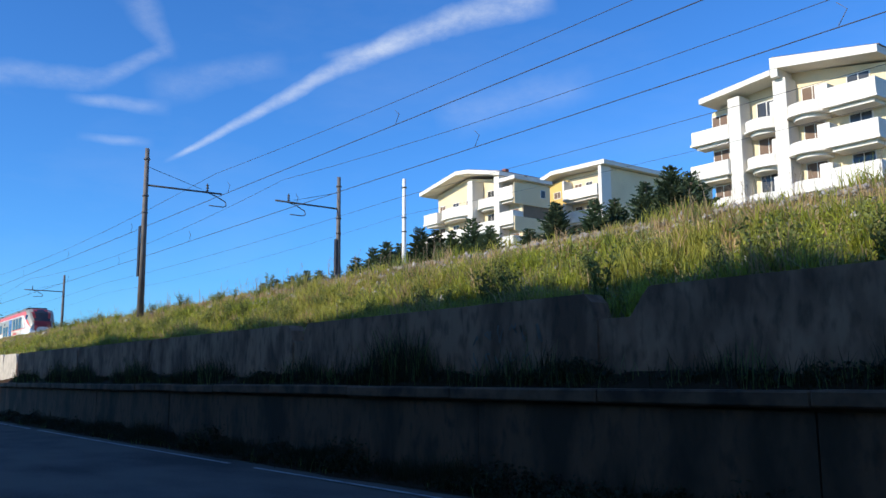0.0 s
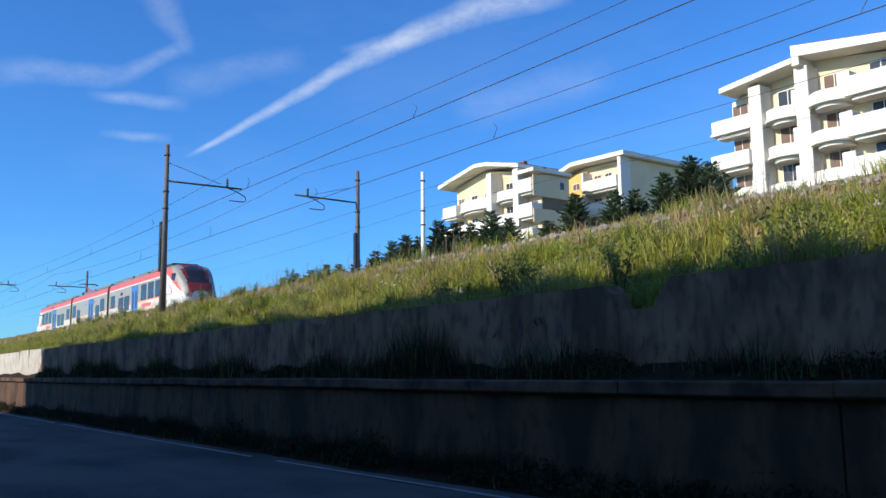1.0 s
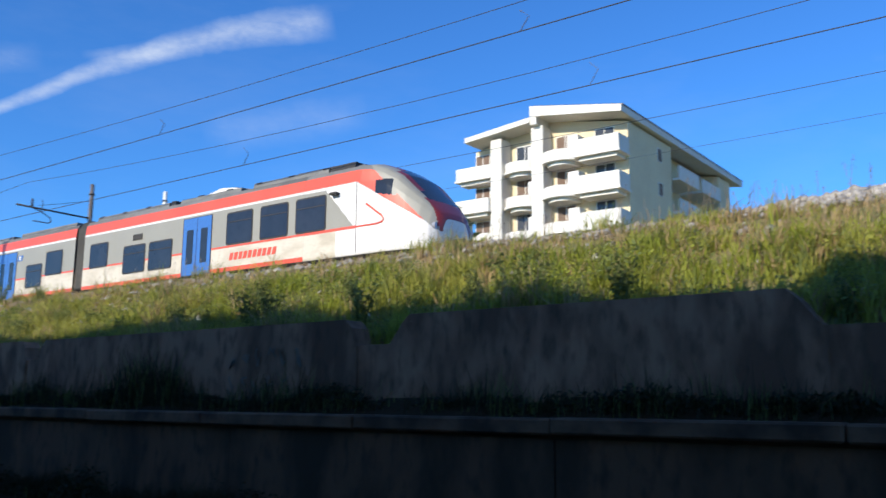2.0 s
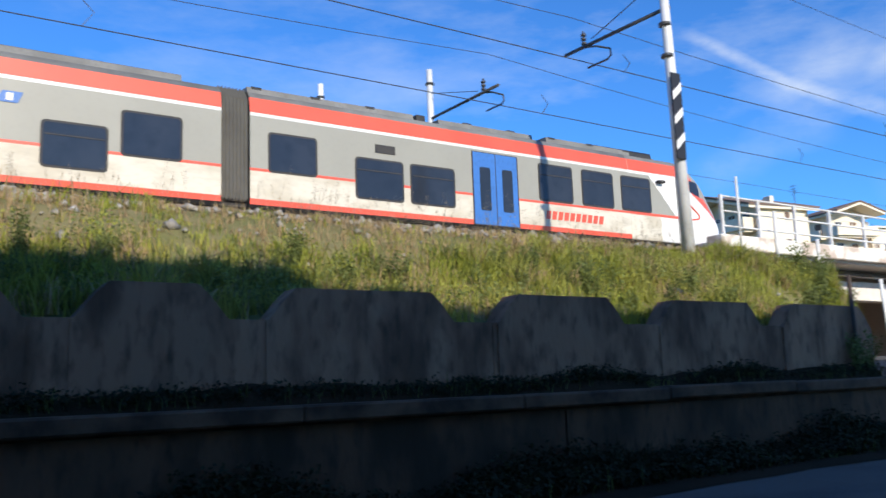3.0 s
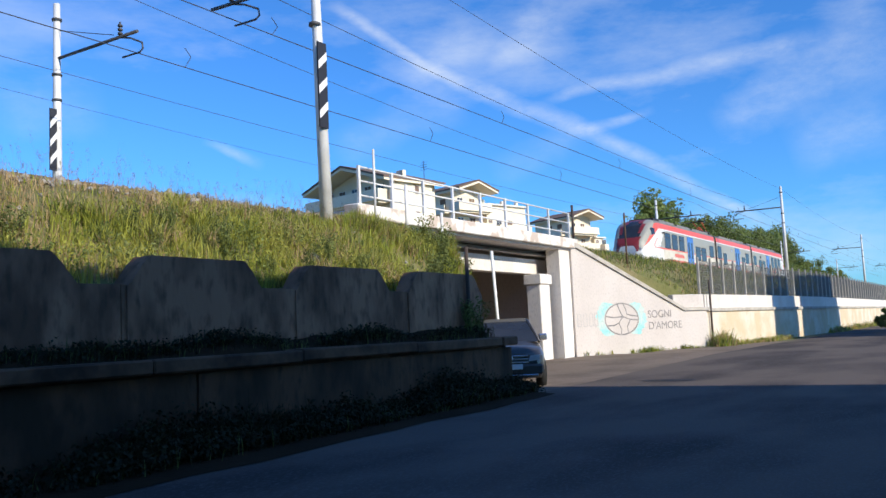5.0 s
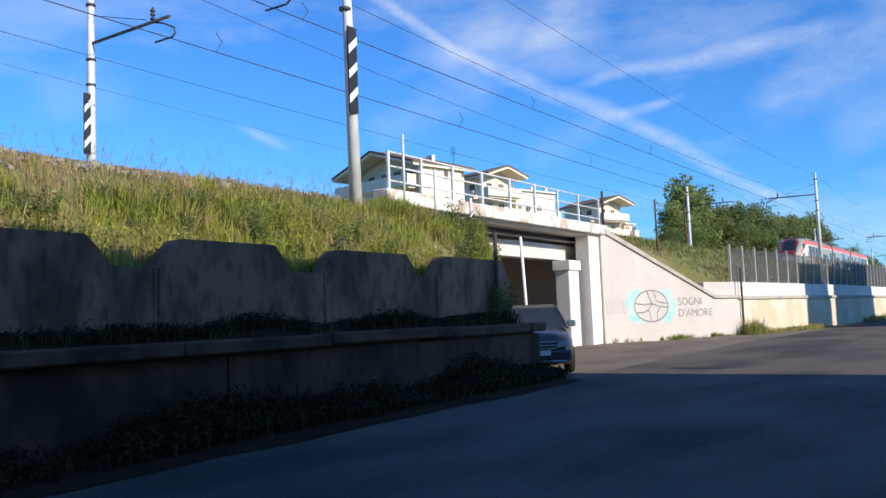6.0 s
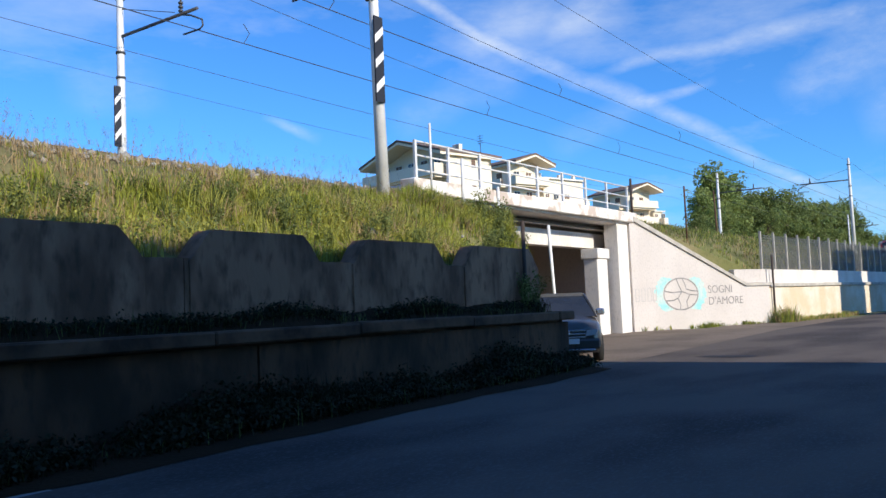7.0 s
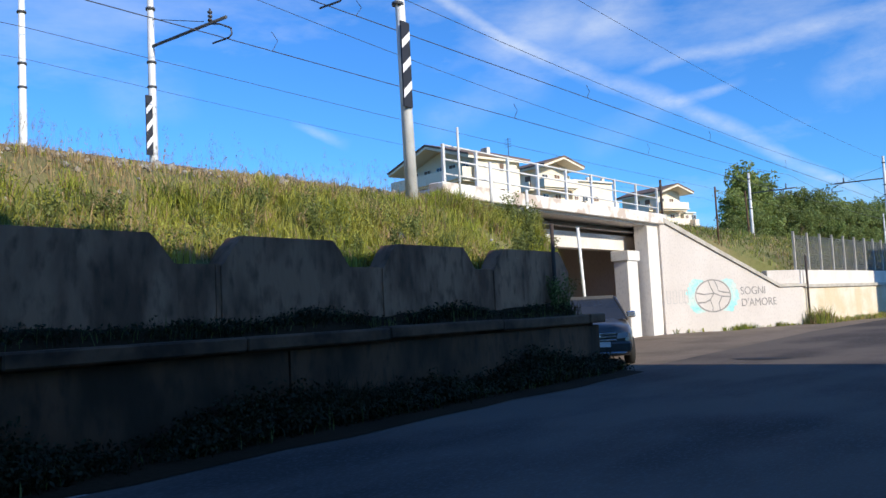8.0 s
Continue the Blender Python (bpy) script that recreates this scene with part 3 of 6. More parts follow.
def far_wall():
    pts = [(40.78, 10.886), (45.3, 10.4), (50.5, 9.95), (57, 9.5), (64, 9.1), (80, 8.95), (100, 8.8), (160, 8.8), (260, 8.8)]

    def strip(bm, off0, off1, z0, z1):
        for (xa, ya), (xb, yb) in zip(pts, pts[1:]):
            vs = [bm.verts.new(p) for p in ((xa, ya + off0, z0), (xb, yb + off0, z0), (xb, yb + off1, z0), (xa, ya + off1, z0),
                                            (xa, ya + off0, z1), (xb, yb + off0, z1), (xb, yb + off1, z1), (xa, ya + off1, z1))]
            for q in ((0, 1, 5, 4), (1, 2, 6, 5), (2, 3, 7, 6), (3, 0, 4, 7), (4, 5, 6, 7), (3, 2, 1, 0)):
                bm.faces.new([vs[i] for i in q])
    bm = bmesh.new()
    strip(bm, 0, 0.5, 0.1, 2.05)
    wall = setting("wall_far", bm, OCHRE, "tan rendered roadside wall with a white parapet", "wall")
    bm = bmesh.new()
    strip(bm, -0.1, 0.55, 2.05, 2.2)
    part("coping", bm, COPING_AND_LIT_WALL, wall)
    bm = bmesh.new()
    strip(bm, 0.06, 0.5, 2.2, 2.85)
    part("parapet", bm, PAINTED, wall, "whitewashed parapet")
    return wall


far_wall()


def right_bank():
    pts = [(32.9, 14.2), (36, 13.1), (40.2, 11.5), (50.5, 10.4), (64, 9.55), (100, 9.25), (260, 9.25), (600, 9.25)]
    xs = [32.9, 34, 36, 38, 40.2, 44, 50, 57, 64, 80, 100, 140, 200, 300, 600]
    bm = bmesh.new()
    g = []
    for x in xs:
        y0 = float(np.interp(x, [p[0] for p in pts], [p[1] for p in pts]))
        z0 = max(2.75, 5.0 - (x - 32.9) * 0.30)
        prof = [(y0, z0), (y0 + (14.9 - y0) * 0.5, z0 + (5.0 - z0) * 0.6), (14.9, 5.0), (16, 5.15), (26, 5.15), (30, 5.0), (45, 5.2), (90, 6.0), (400, 8)]
        g.append([bm.verts.new((x, y, z)) for y, z in prof])
    for i in range(len(xs) - 1):
        for j in range(8):
            bm.faces.new((g[i][j], g[i + 1][j], g[i + 1][j + 1], g[i][j + 1])).smooth = True
    for a, b in zip(g, g[1:]):
        bm.faces.new((a[0], bm.verts.new((a[0].co.x, a[0].co.y, 0)), bm.verts.new((b[0].co.x, b[0].co.y, 0)), b[0]))
    for j in range(8):
        a, b = g[0][j], g[0][j + 1]
        bm.faces.new((a, b, bm.verts.new((b.co.x, b.co.y, -0.3)), bm.verts.new((a.co.x, a.co.y, -0.3))))
    return setting("embankment_right", bm, TURF, "grassy bank behind the roadside wall", "embankment")


right_bank()

# ---- railway: ballast and rails ----
NEAR_TRACK, FAR_TRACK = 16.55, 20.15


def track_shift(x):
    """The line bends gently away beyond the near stretch."""
    x = max(min(x, 0.0), -200.0)
    return 1.7e-4 * x * x


def sweep(bm, prof):
    """A profile of (y, z) drawn out along the track."""
    xs = [-500, -300, -200] + list(range(-180, 1, 12)) + [200, 500]
    rows = [[bm.verts.new((x, y + track_shift(x), z)) for y, z in prof] for x in xs]
    n = len(prof)
    for a, c in zip(rows, rows[1:]):
        for k in range(n):
            bm.faces.new((a[k], c[k], c[(k + 1) % n], a[(k + 1) % n]))
    bmesh.ops.recalc_face_normals(bm, faces=bm.faces)


def ballast_bed():
    bm = bmesh.new()
    sweep(bm, [(14.7, 4.5), (15.4, 4.86), (18.2, 5.34), (21.6, 5.40), (22.6, 4.9)])
    bed = setting("ballast", bm, BALLAST, "grey stone ballast bed under two tracks", "railway track")
    for y in (NEAR_TRACK, FAR_TRACK):
        for s in (-0.75, 0.75):
            bm = bmesh.new()
            zt = RAIL_Z if y > 18 else 5.16
            sweep(bm, [(y + s - 0.035, zt - 0.24), (y + s + 0.035, zt - 0.24), (y + s + 0.035, zt), (y + s - 0.035, zt)])
            part("rail", bm, RAIL, bed, "rusty steel rail")
    return bed


ballast_bed()


def building_behind(name, x0, x1, y0, y1, tops, label):
    """A block behind the camera whose shade lies on the road and wall; tops: (start, end, height)."""
    bm = bmesh.new()
    for a, c, z in tops:
        bm_box(bm, a, c, y0, y1, -0.4, z)
        k = 0
        while a + 2 + k * 4.0 < c - 1.5:
            for f in range(4):
                x, w = a + 2 + k * 4.0, 1.0 + f * 3.1
                if w + 1.6 < z:
                    bm_box(bm, x, x + 1.3, y1 - 0.03, y1 + 0.03, w, w + 1.5, 1)
            k += 1
    return setting(name, bm, [STUCCO, PANE], label, "building")


building_behind("building_behind", -49.2, 15.58, -24, -9.0, [(-49.2, -40.2, 12.15), (-40.2, -27.2, 12.4), (-27.2, -19.2, 12.3), (-19.2, -14.2, 12.75), (-14.2, -10.2, 12.7), (-10.2, -5.2, 12.45), (-5.2, 2.4, 13.1), (2.4, 4.2, 12.2), (4.2, 15.58, 11.85)], "cream apartment block behind the viewer")
building_behind("building_beyond", 48.5, 53.0, -16, -10.0, [(48.5, 53.0, 13.5)], "narrow cream house across the road")
building_behind("building_beyond", 54.8, 67.2, -18, -10.0, [(54.8, 67.2, 13.5)], "narrow cream house across the road")


# ---- overhead line ----
def pole(name, label, m, top, arm=0.0, sign=None, hook=1, mat=None, band=True, base=4.3, lean=0.0, radius=0.13, stripes=3):
    """A pole at its foot; arm: length along local y of the bracket, with its hook."""
    root = thing(name, label, "pole", m, "railway poles")
    bm = bmesh.new()
    bm_tube(bm, [(0, 0, base - top), (lean * 0.5, 0, (base - top) * 0.5), (lean, 0, 0)], [radius * 1.25, radius, radius * 0.75], 10)
    part("mast", bm, mat or STEEL, root)
    if band:
        for z in (-0.55, -2.3, -3.1):
            bm = bmesh.new()
            bm_tube(bm, [(lean, 0, z), (lean, 0, z + 0.07)], radius * 1.15, 10)
            part("clamp", bm, DARK_STEEL, root)
    if arm:
        e = hook * (1 if arm > 0 else -1)
        bm = bmesh.new()
        bm_tube(bm, [(0, 0, -1.75), (0, arm, -1.72)], 0.05, 6)
        part("bracket", bm, DARK_STEEL, root)
        bm = bmesh.new()
        bm_tube(bm, [(0, 0, -0.85), (0, arm * 0.72, -1.6)], 0.014, 4)
        part("stay", bm, DARK_STEEL, root)
        bm = bmesh.new()
        for z in (0, 0.12, 0.24):
            bm_tube(bm, [(0, arm * 0.80, -1.66 + z), (0, arm * 0.80, -1.60 + z)], 0.07, 8)
        bm_tube(bm, [(0, arm * 0.80, -1.72), (0, arm * 0.80, -1.28)], 0.03, 6)
        part("insulator", bm, DARK_STEEL, root)
        bm = bmesh.new()
        bm_tube(bm, [(0, arm * 0.80, -1.74), (0, arm * 0.80 + e * 0.45, -1.86), (0, arm * 0.80 + e * 0.95, -2.1), (0, arm * 0.80 + e * 0.98, -2.28), (0, arm * 0.80 + e * 0.85, -2.36), (0, arm * 0.80 + e * 0.1, -2.36)], 0.028, 6)
        part("hook", bm, DARK_STEEL, root)
    if sign:
        z0, z1, dx = sign
        bm = bmesh.new()
        g = 0.16 if hook * (1 if arm > 0 else -1) < 0 and arm > 0 else 0.115
        bm_box(bm, dx - g, dx + g, -0.19, -0.15, z0, z1)
        board = part("board", bm, BLACK, root, "black board with white diagonal stripes")
        n, h = 3, (z1 - z0)
        for k in range(stripes):
            za = z0 + h * (k + 0.52) / (n + 0.45)
            bm = bmesh.new()
            bm_prism(bm, [(dx - g + 0.006, za - 0.12), (dx + g - 0.006, za + 0.16), (dx + g - 0.006, za + 0.36), (dx - g + 0.006, za + 0.08)], "y", -0.196, -0.188)
            part("stripe", bm, WHITE, board)
    return root


NEAR_P, FAR_P = 13.2, 23.5
TOP = 12.35
for x, sg in ((-95.5, None), (-39.6, (-6.05, -3.7, -0.1)), (16.1, (-5.66, -3.55, -0.2)), (74.8, None), (131, None), (188, None)):
    pole("catenary_pole", "grey tubular railway pole with a bracket arm", pose(x, NEAR_P, TOP), TOP, 3.75, sg, -1 if 10 < x < 20 else 1, MAST_DARK if x < 0 else None, lean=-0.22 if 10 < x < 20 else 0.0, stripes=0 if x < 0 else 3)
for x, sg in ((-150, None), (-94.5, None), (-39.4, (-5.3, -3.4, 0.0)), (15.9, (-5.3, -3.4, -0.25)), (74, None), (130, None), (186, None)):
    pole("catenary_pole", "grey tubular railway pole with a bracket arm", pose(x, FAR_P, TOP), TOP, -3.75, sg, 1 if 10 < x < 20 else -1, MAST_DARK if x < 0 else None, stripes=0 if x < 0 else 3)
for x in (-39.4, 13.9):
    pole("feeder_pole", "plain white railway pole with steel bands", pose(x, 27.8, TOP + 0.5), TOP + 0.5, 0, None, 1, WHITE_POLE)
pole("wooden_pole", "weathered leaning pole beside the trees", pose(78, 25.0, 11.3), 11.3, 0, None, 1, LEDGE, False, lean=-0.6, radius=0.09)


def overhead_wire(y, z, sag, supports, radius, label):
    bm = bmesh.new()
    pts = []
    for a, b in zip(supports, supports[1:]):
        for k in range(12):
            u = k / 12
            pts.append((a + (b - a) * u, y, z - sag * 4 * u * (1 - u)))
    bm_tube(bm, pts, radius, 5)
    ob = tagged(new("overhead_wire", mesh_of("overhead_wire", bm, WIRE)), label, "wire", "overhead wires")
    return ob


NEAR_X, FAR_X, FEED_X = [-320, -265, -207, -151, -95.5, -39.6, 16.1, 74.8, 131, 188, 245], [-320, -262, -206, -150, -94.5, -39.4, 15.9, 74, 130, 186, 245], [-320, -262, -206, -150, -94, -39.4, 13.9, 74, 130, 186, 245]
overhead_wire(16.5, 10.35, 0.03, NEAR_X, 0.016, "dark contact wire over the near track")
overhead_wire(16.6, 11.62, 0.5, NEAR_X, 0.011, "thin carrying wire over the near track")
overhead_wire(20.15, 10.15, 0.03, FAR_X, 0.016, "dark contact wire over the far track")
overhead_wire(20.2, 11.77, 0.85, FAR_X, 0.011, "thin carrying wire over the far track")
overhead_wire(27.4, 11.7, 0.25, FEED_X, 0.011, "dark feeder wire on the white poles")
overhead_wire(27.6, 10.7, 0.5, FEED_X, 0.007, "thin lower feeder wire on the white poles")
overhead_wire(13.2, 12.15, 0.5, [16.1, 74.8, 131, 188], 0.008, "thin wire between the pole tops")
for y, z0, z1 in ((16.55, 10.36, 11.0), (20.17, 10.16, 10.9)):
    for k in range(24):
        x = -150 + k * 14.0
        bm = bmesh.new()
        bm_tube(bm, [(x, y, z0), (x + 0.25, y, (z0 + z1) / 2), (x, y, z1 - 0.12)], 0.012, 4)
        tagged(new("dropper", mesh_of("dropper", bm, WIRE)), "thin dropper between contact and carrying wire", "wire", "droppers")

# ---- the train ----
SIDE = [(1.30, 0.28), (1.40, 0.36), (1.41, 0.50), (1.41, 1.17), (1.41, 1.24), (1.41, 2.52), (1.41, 2.60), (1.36, 2.98), (1.24, 3.14), (0.88, 3.25), (0.40, 3.30), (0.0, 3.32)]
BAND = [5, 1, 0, 1, 2, 3, 1, 4, 4, 4, 4]     # 0 dusty white, 1 red, 2 grey, 3 white, 4 roof
CAR_MATS = [T_BEIGE, T_RED, T_GREY, T_WHITE, T_ROOF, T_DARK, T_GLASS, T_MASK]


def car_shell(x0, x1, ends=True):
    bm = bmesh.new()
    loop = [(-y, z) for y, z in SIDE] + [(y, z) for y, z in reversed(SIDE[:-1])]
    a = [bm.verts.new((x0, y, z)) for y, z in loop]
    b = [bm.verts.new((x1, y, z)) for y, z in loop]
    n = len(loop)
    idx = BAND + BAND[::-1]
    for i in range(n - 1):
        f = bm.faces.new((a[i], b[i], b[i + 1], a[i + 1]))
        f.material_index = idx[i]
        f.smooth = idx[i] == 4
    bm.faces.new((b[n - 1], b[0], a[0], a[n - 1])).material_index = 5
    bm.faces.new(a[::-1]).material_index = 5
    bm.faces.new(b).material_index = 5
    bmesh.ops.recalc_face_normals(bm, faces=bm.faces)
    return bm


def nose_shell(s0):
    """The driver's end, from the tip at x = 0 back to x = -s0."""
    top = [(0, 1.30), (0.12, 1.50), (0.5, 1.86), (1.0, 2.28), (1.6, 2.78), (2.2, 3.08), (2.8, 3.27), (3.4, 3.32), (9, 3.32)]
    half = [(0, 0.62), (0.08, 0.86), (0.25, 1.05), (0.6, 1.22), (1.2, 1.34), (2.0, 1.40), (3.0, 1.41), (9, 1.41)]
    zs = np.concatenate([np.linspace(0.28, 1.1, 12), np.linspace(1.13, 2.6, 50), np.linspace(2.64, 3.13, 14)])
    prof = [(float(np.interp(z, [p[1] for p in SIDE], [p[0] for p in SIDE])), float(z)) for z in zs] + [(1.05, 3.20), (0.75, 3.27), (0.4, 3.30), (0.0, 3.32)]
    loop = [(-y, z) for y, z in prof] + [(y, z) for y, z in reversed(prof[:-1])]
    ss = np.concatenate([np.linspace(0, 0.3, 8), np.linspace(0.34, (s0 - TIP) / 0.8, 150)])
    bm = bmesh.new()
    rings = []
    for s in ss:
        t = height_at(top, s)
        w = height_at(half, s) / 1.41
        ring = []
        for y, z in loop:
            zz = z if z < 0.9 else 0.9 + (z - 0.9) * (t - 0.9) / (3.32 - 0.9)
            back = max(0.0, 0.25 - s) * (0.0 if z > 0.9 else (0.9 - z) * 0.6)
            squeeze = 1 - 0.30 * max(0, (z - 1.4) / 2.1) * max(0, 1 - s / 3.2)
            ring.append(bm.verts.new((-TIP - s * 0.8 - back, y * w * squeeze, zz)))
        rings.append(ring)
    n = len(loop)
    for i in range(len(ss) - 1):
        for k in range(n - 1):
            f = bm.faces.new((rings[i][k], rings[i + 1][k], rings[i + 1][k + 1], rings[i][k + 1]))
            f.normal_update()
            c, nx = f.calc_center_median(), abs(f.normal.x)
            r, y, z = -c.x, abs(c.y), c.z
            p = (loop[k][1] + loop[k + 1][1]) / 2          # height on the straight body
            diag = 1.55 + (r - 2.0) * 0.60                 # edge between white flank and red sweep
            mi = 3
            screen = 1.05 + (z - 1.75) + 0.66 * (1 - y / 1.3)     # edge of the front screen
            frame_edge = 1.68 + (z - 1.47) * 1.03               # edge of the grey screen surround
            if z > 1.12 and r < screen and nx > 0.25:
                mi = 6 if z > 1.88 else 7
            elif r < frame_edge and z > diag - 0.12:
                mi = 7 if y < 0.8 else 2
            elif p > 2.99:
                mi = 4
            elif r > 3.75:
                mi = 1 if p > 2.6 else (3 if p > 2.52 or r < 3.85 + (z - 1.24) * 0.95 else 2)
                if z < 1.24:
                    mi = 1 if z > 1.17 else (0 if r > 4.6 else 3)
            elif z > diag:
                mi = 1
            if z < 0.36 and r > 1.3:
                mi = 5
            if 2.3 < r < 3.05 and 2.0 + (r - 2.3) * 0.2 < z < 2.56 and nx < 0.42 and p < 2.9:
                mi = 2 if r < 2.45 else 6
            f.material_index, f.smooth = mi, True
        bm.faces.new((rings[i + 1][0], rings[i][0], rings[i][n - 1], rings[i + 1][n - 1])).material_index = 5
    bm.faces.new(rings[0]).material_index = 3
    bm.faces.new(rings[-1][::-1]).material_index = 5
    bmesh.ops.recalc_face_normals(bm, faces=bm.faces)
    return bm


def rounded_panel(bm, x0, x1, z0, z1, y, depth, r, mat=0):
    pts = []
    for cx, cz, a0 in ((x1 - r, z1 - r, 0), (x0 + r, z1 - r, 90), (x0 + r, z0 + r, 180), (x1 - r, z0 + r, 270)):
        for k in range(4):
            a = radians(a0 + k * 30)
            pts.append((cx + r * math.cos(a), cz + r * math.sin(a)))
    bm_prism(bm, pts, "y", y, y + depth, mat)


def train_window(body, x0, x1, z0, z1, bar=True):
    for sd in (-1, 1):
        bm = bmesh.new()
        rounded_panel(bm, x0 - 0.05, x1 + 0.05, z0 - 0.05, z1 + 0.05, sd * 1.412, sd * 0.008, 0.10)
        w = part("window", bm, T_DARK, body)
        bm = bmesh.new()
        rounded_panel(bm, x0, x1, z0, z1, sd * 1.42, sd * 0.006, 0.08)
        part("pane", bm, T_GLASS, w, "dark tinted glass")
        if bar:
            bm = bmesh.new()
            zc = z1 - (z1 - z0) * 0.28
            bm_box(bm, x0 + 0.03, x1 - 0.03, min(sd * 1.424, sd * 1.436), max(sd * 1.424, sd * 1.436), zc - 0.015, zc + 0.015)
            part("bar", bm, T_DARK, w)


def train_door(body, x0, x1):
    for sd in (-1, 1):
        bm = bmesh.new()
        bm_box(bm, x0 - 0.04, x1 + 0.04, min(sd * 1.405, sd * 1.418), max(sd * 1.405, sd * 1.418), 0.36, 2.46)
        d = part("door", bm, T_DARK, body)
        m = (x0 + x1) / 2
        for a, b in ((x0, m - 0.012), (m + 0.012, x1)):
            bm = bmesh.new()
            bm_box(bm, a, b, min(sd * 1.41, sd * 1.428), max(sd * 1.41, sd * 1.428), 0.38, 2.44, 0, 0.006)
            w = (b - a)
            rounded_panel(bm, a + w * 0.28, b - w * 0.24, 0.78, 2.02, sd * 1.429, sd * 0.006, 0.05, 1)
            part("door_leaf", bm, [T_BLUE, T_GLASS], d, "blue sliding leaf with a tall window")


def letters(text, x, z, y, size, mat, parent, name, face=-1, slant=0.25):
    cu = bpy.data.curves.new(name, "FONT")
    cu.body, cu.size, cu.extrude, cu.align_x = text, size, 0.003, "CENTER"
    cu.shear = slant
    tmp = bpy.data.objects.new(name, cu)
    scene.collection.objects.link(tmp)
    me = bpy.data.meshes.new_from_object(tmp.evaluated_get(bpy.context.evaluated_depsgraph_get()))
    bpy.data.objects.remove(tmp)
    me.materials.clear()
    me.materials.append(mat)
    ob = part(name, me, None, parent, "sprayed lettering")
    ob.matrix_basis = pose(x, y, z, 90, 0, 0 if face < 0 else 180)
    return ob


def roof_kit(body, boxes):
    for x0, x1, w, h in boxes:
        bm = bmesh.new()
        bm_prism(bm, [(-w, 3.1), (w, 3.1), (w * 0.94, 3.26 + h), (-w * 0.94, 3.26 + h)], "x", x0, x1)
        part("roof_unit", bm, T_ROOF, body, "dull grey roof equipment box")


def bogie(train, x):
    bm = bmesh.new()
    bm_box(bm, x - 1.6, x + 1.6, -1.15, -0.95, 0.30, 0.62, 0, 0.03)
    bm_box(bm, x - 1.6, x + 1.6, 0.95, 1.15, 0.30, 0.62, 0, 0.03)
    bm_box(bm, x - 0.3, x + 0.3, -1.0, 1.0, 0.30, 0.60)
    b = part("bogie", bm, T_DARK, train)
    for dx in (-1.2, 1.2):
        for sd in (-1, 1):
            bm = bmesh.new()
            bm_tube(bm, [(x + dx, sd * 0.68, 0.42), (x + dx, sd * 0.82, 0.42)], 0.42, 16)
            part("wheel", bm, RAIL, b)


LEN, GAP_A, GAP_B = 51.6, 19.05, 32.62
TIP = 1.05                         # the tip stands this far behind the train's origin


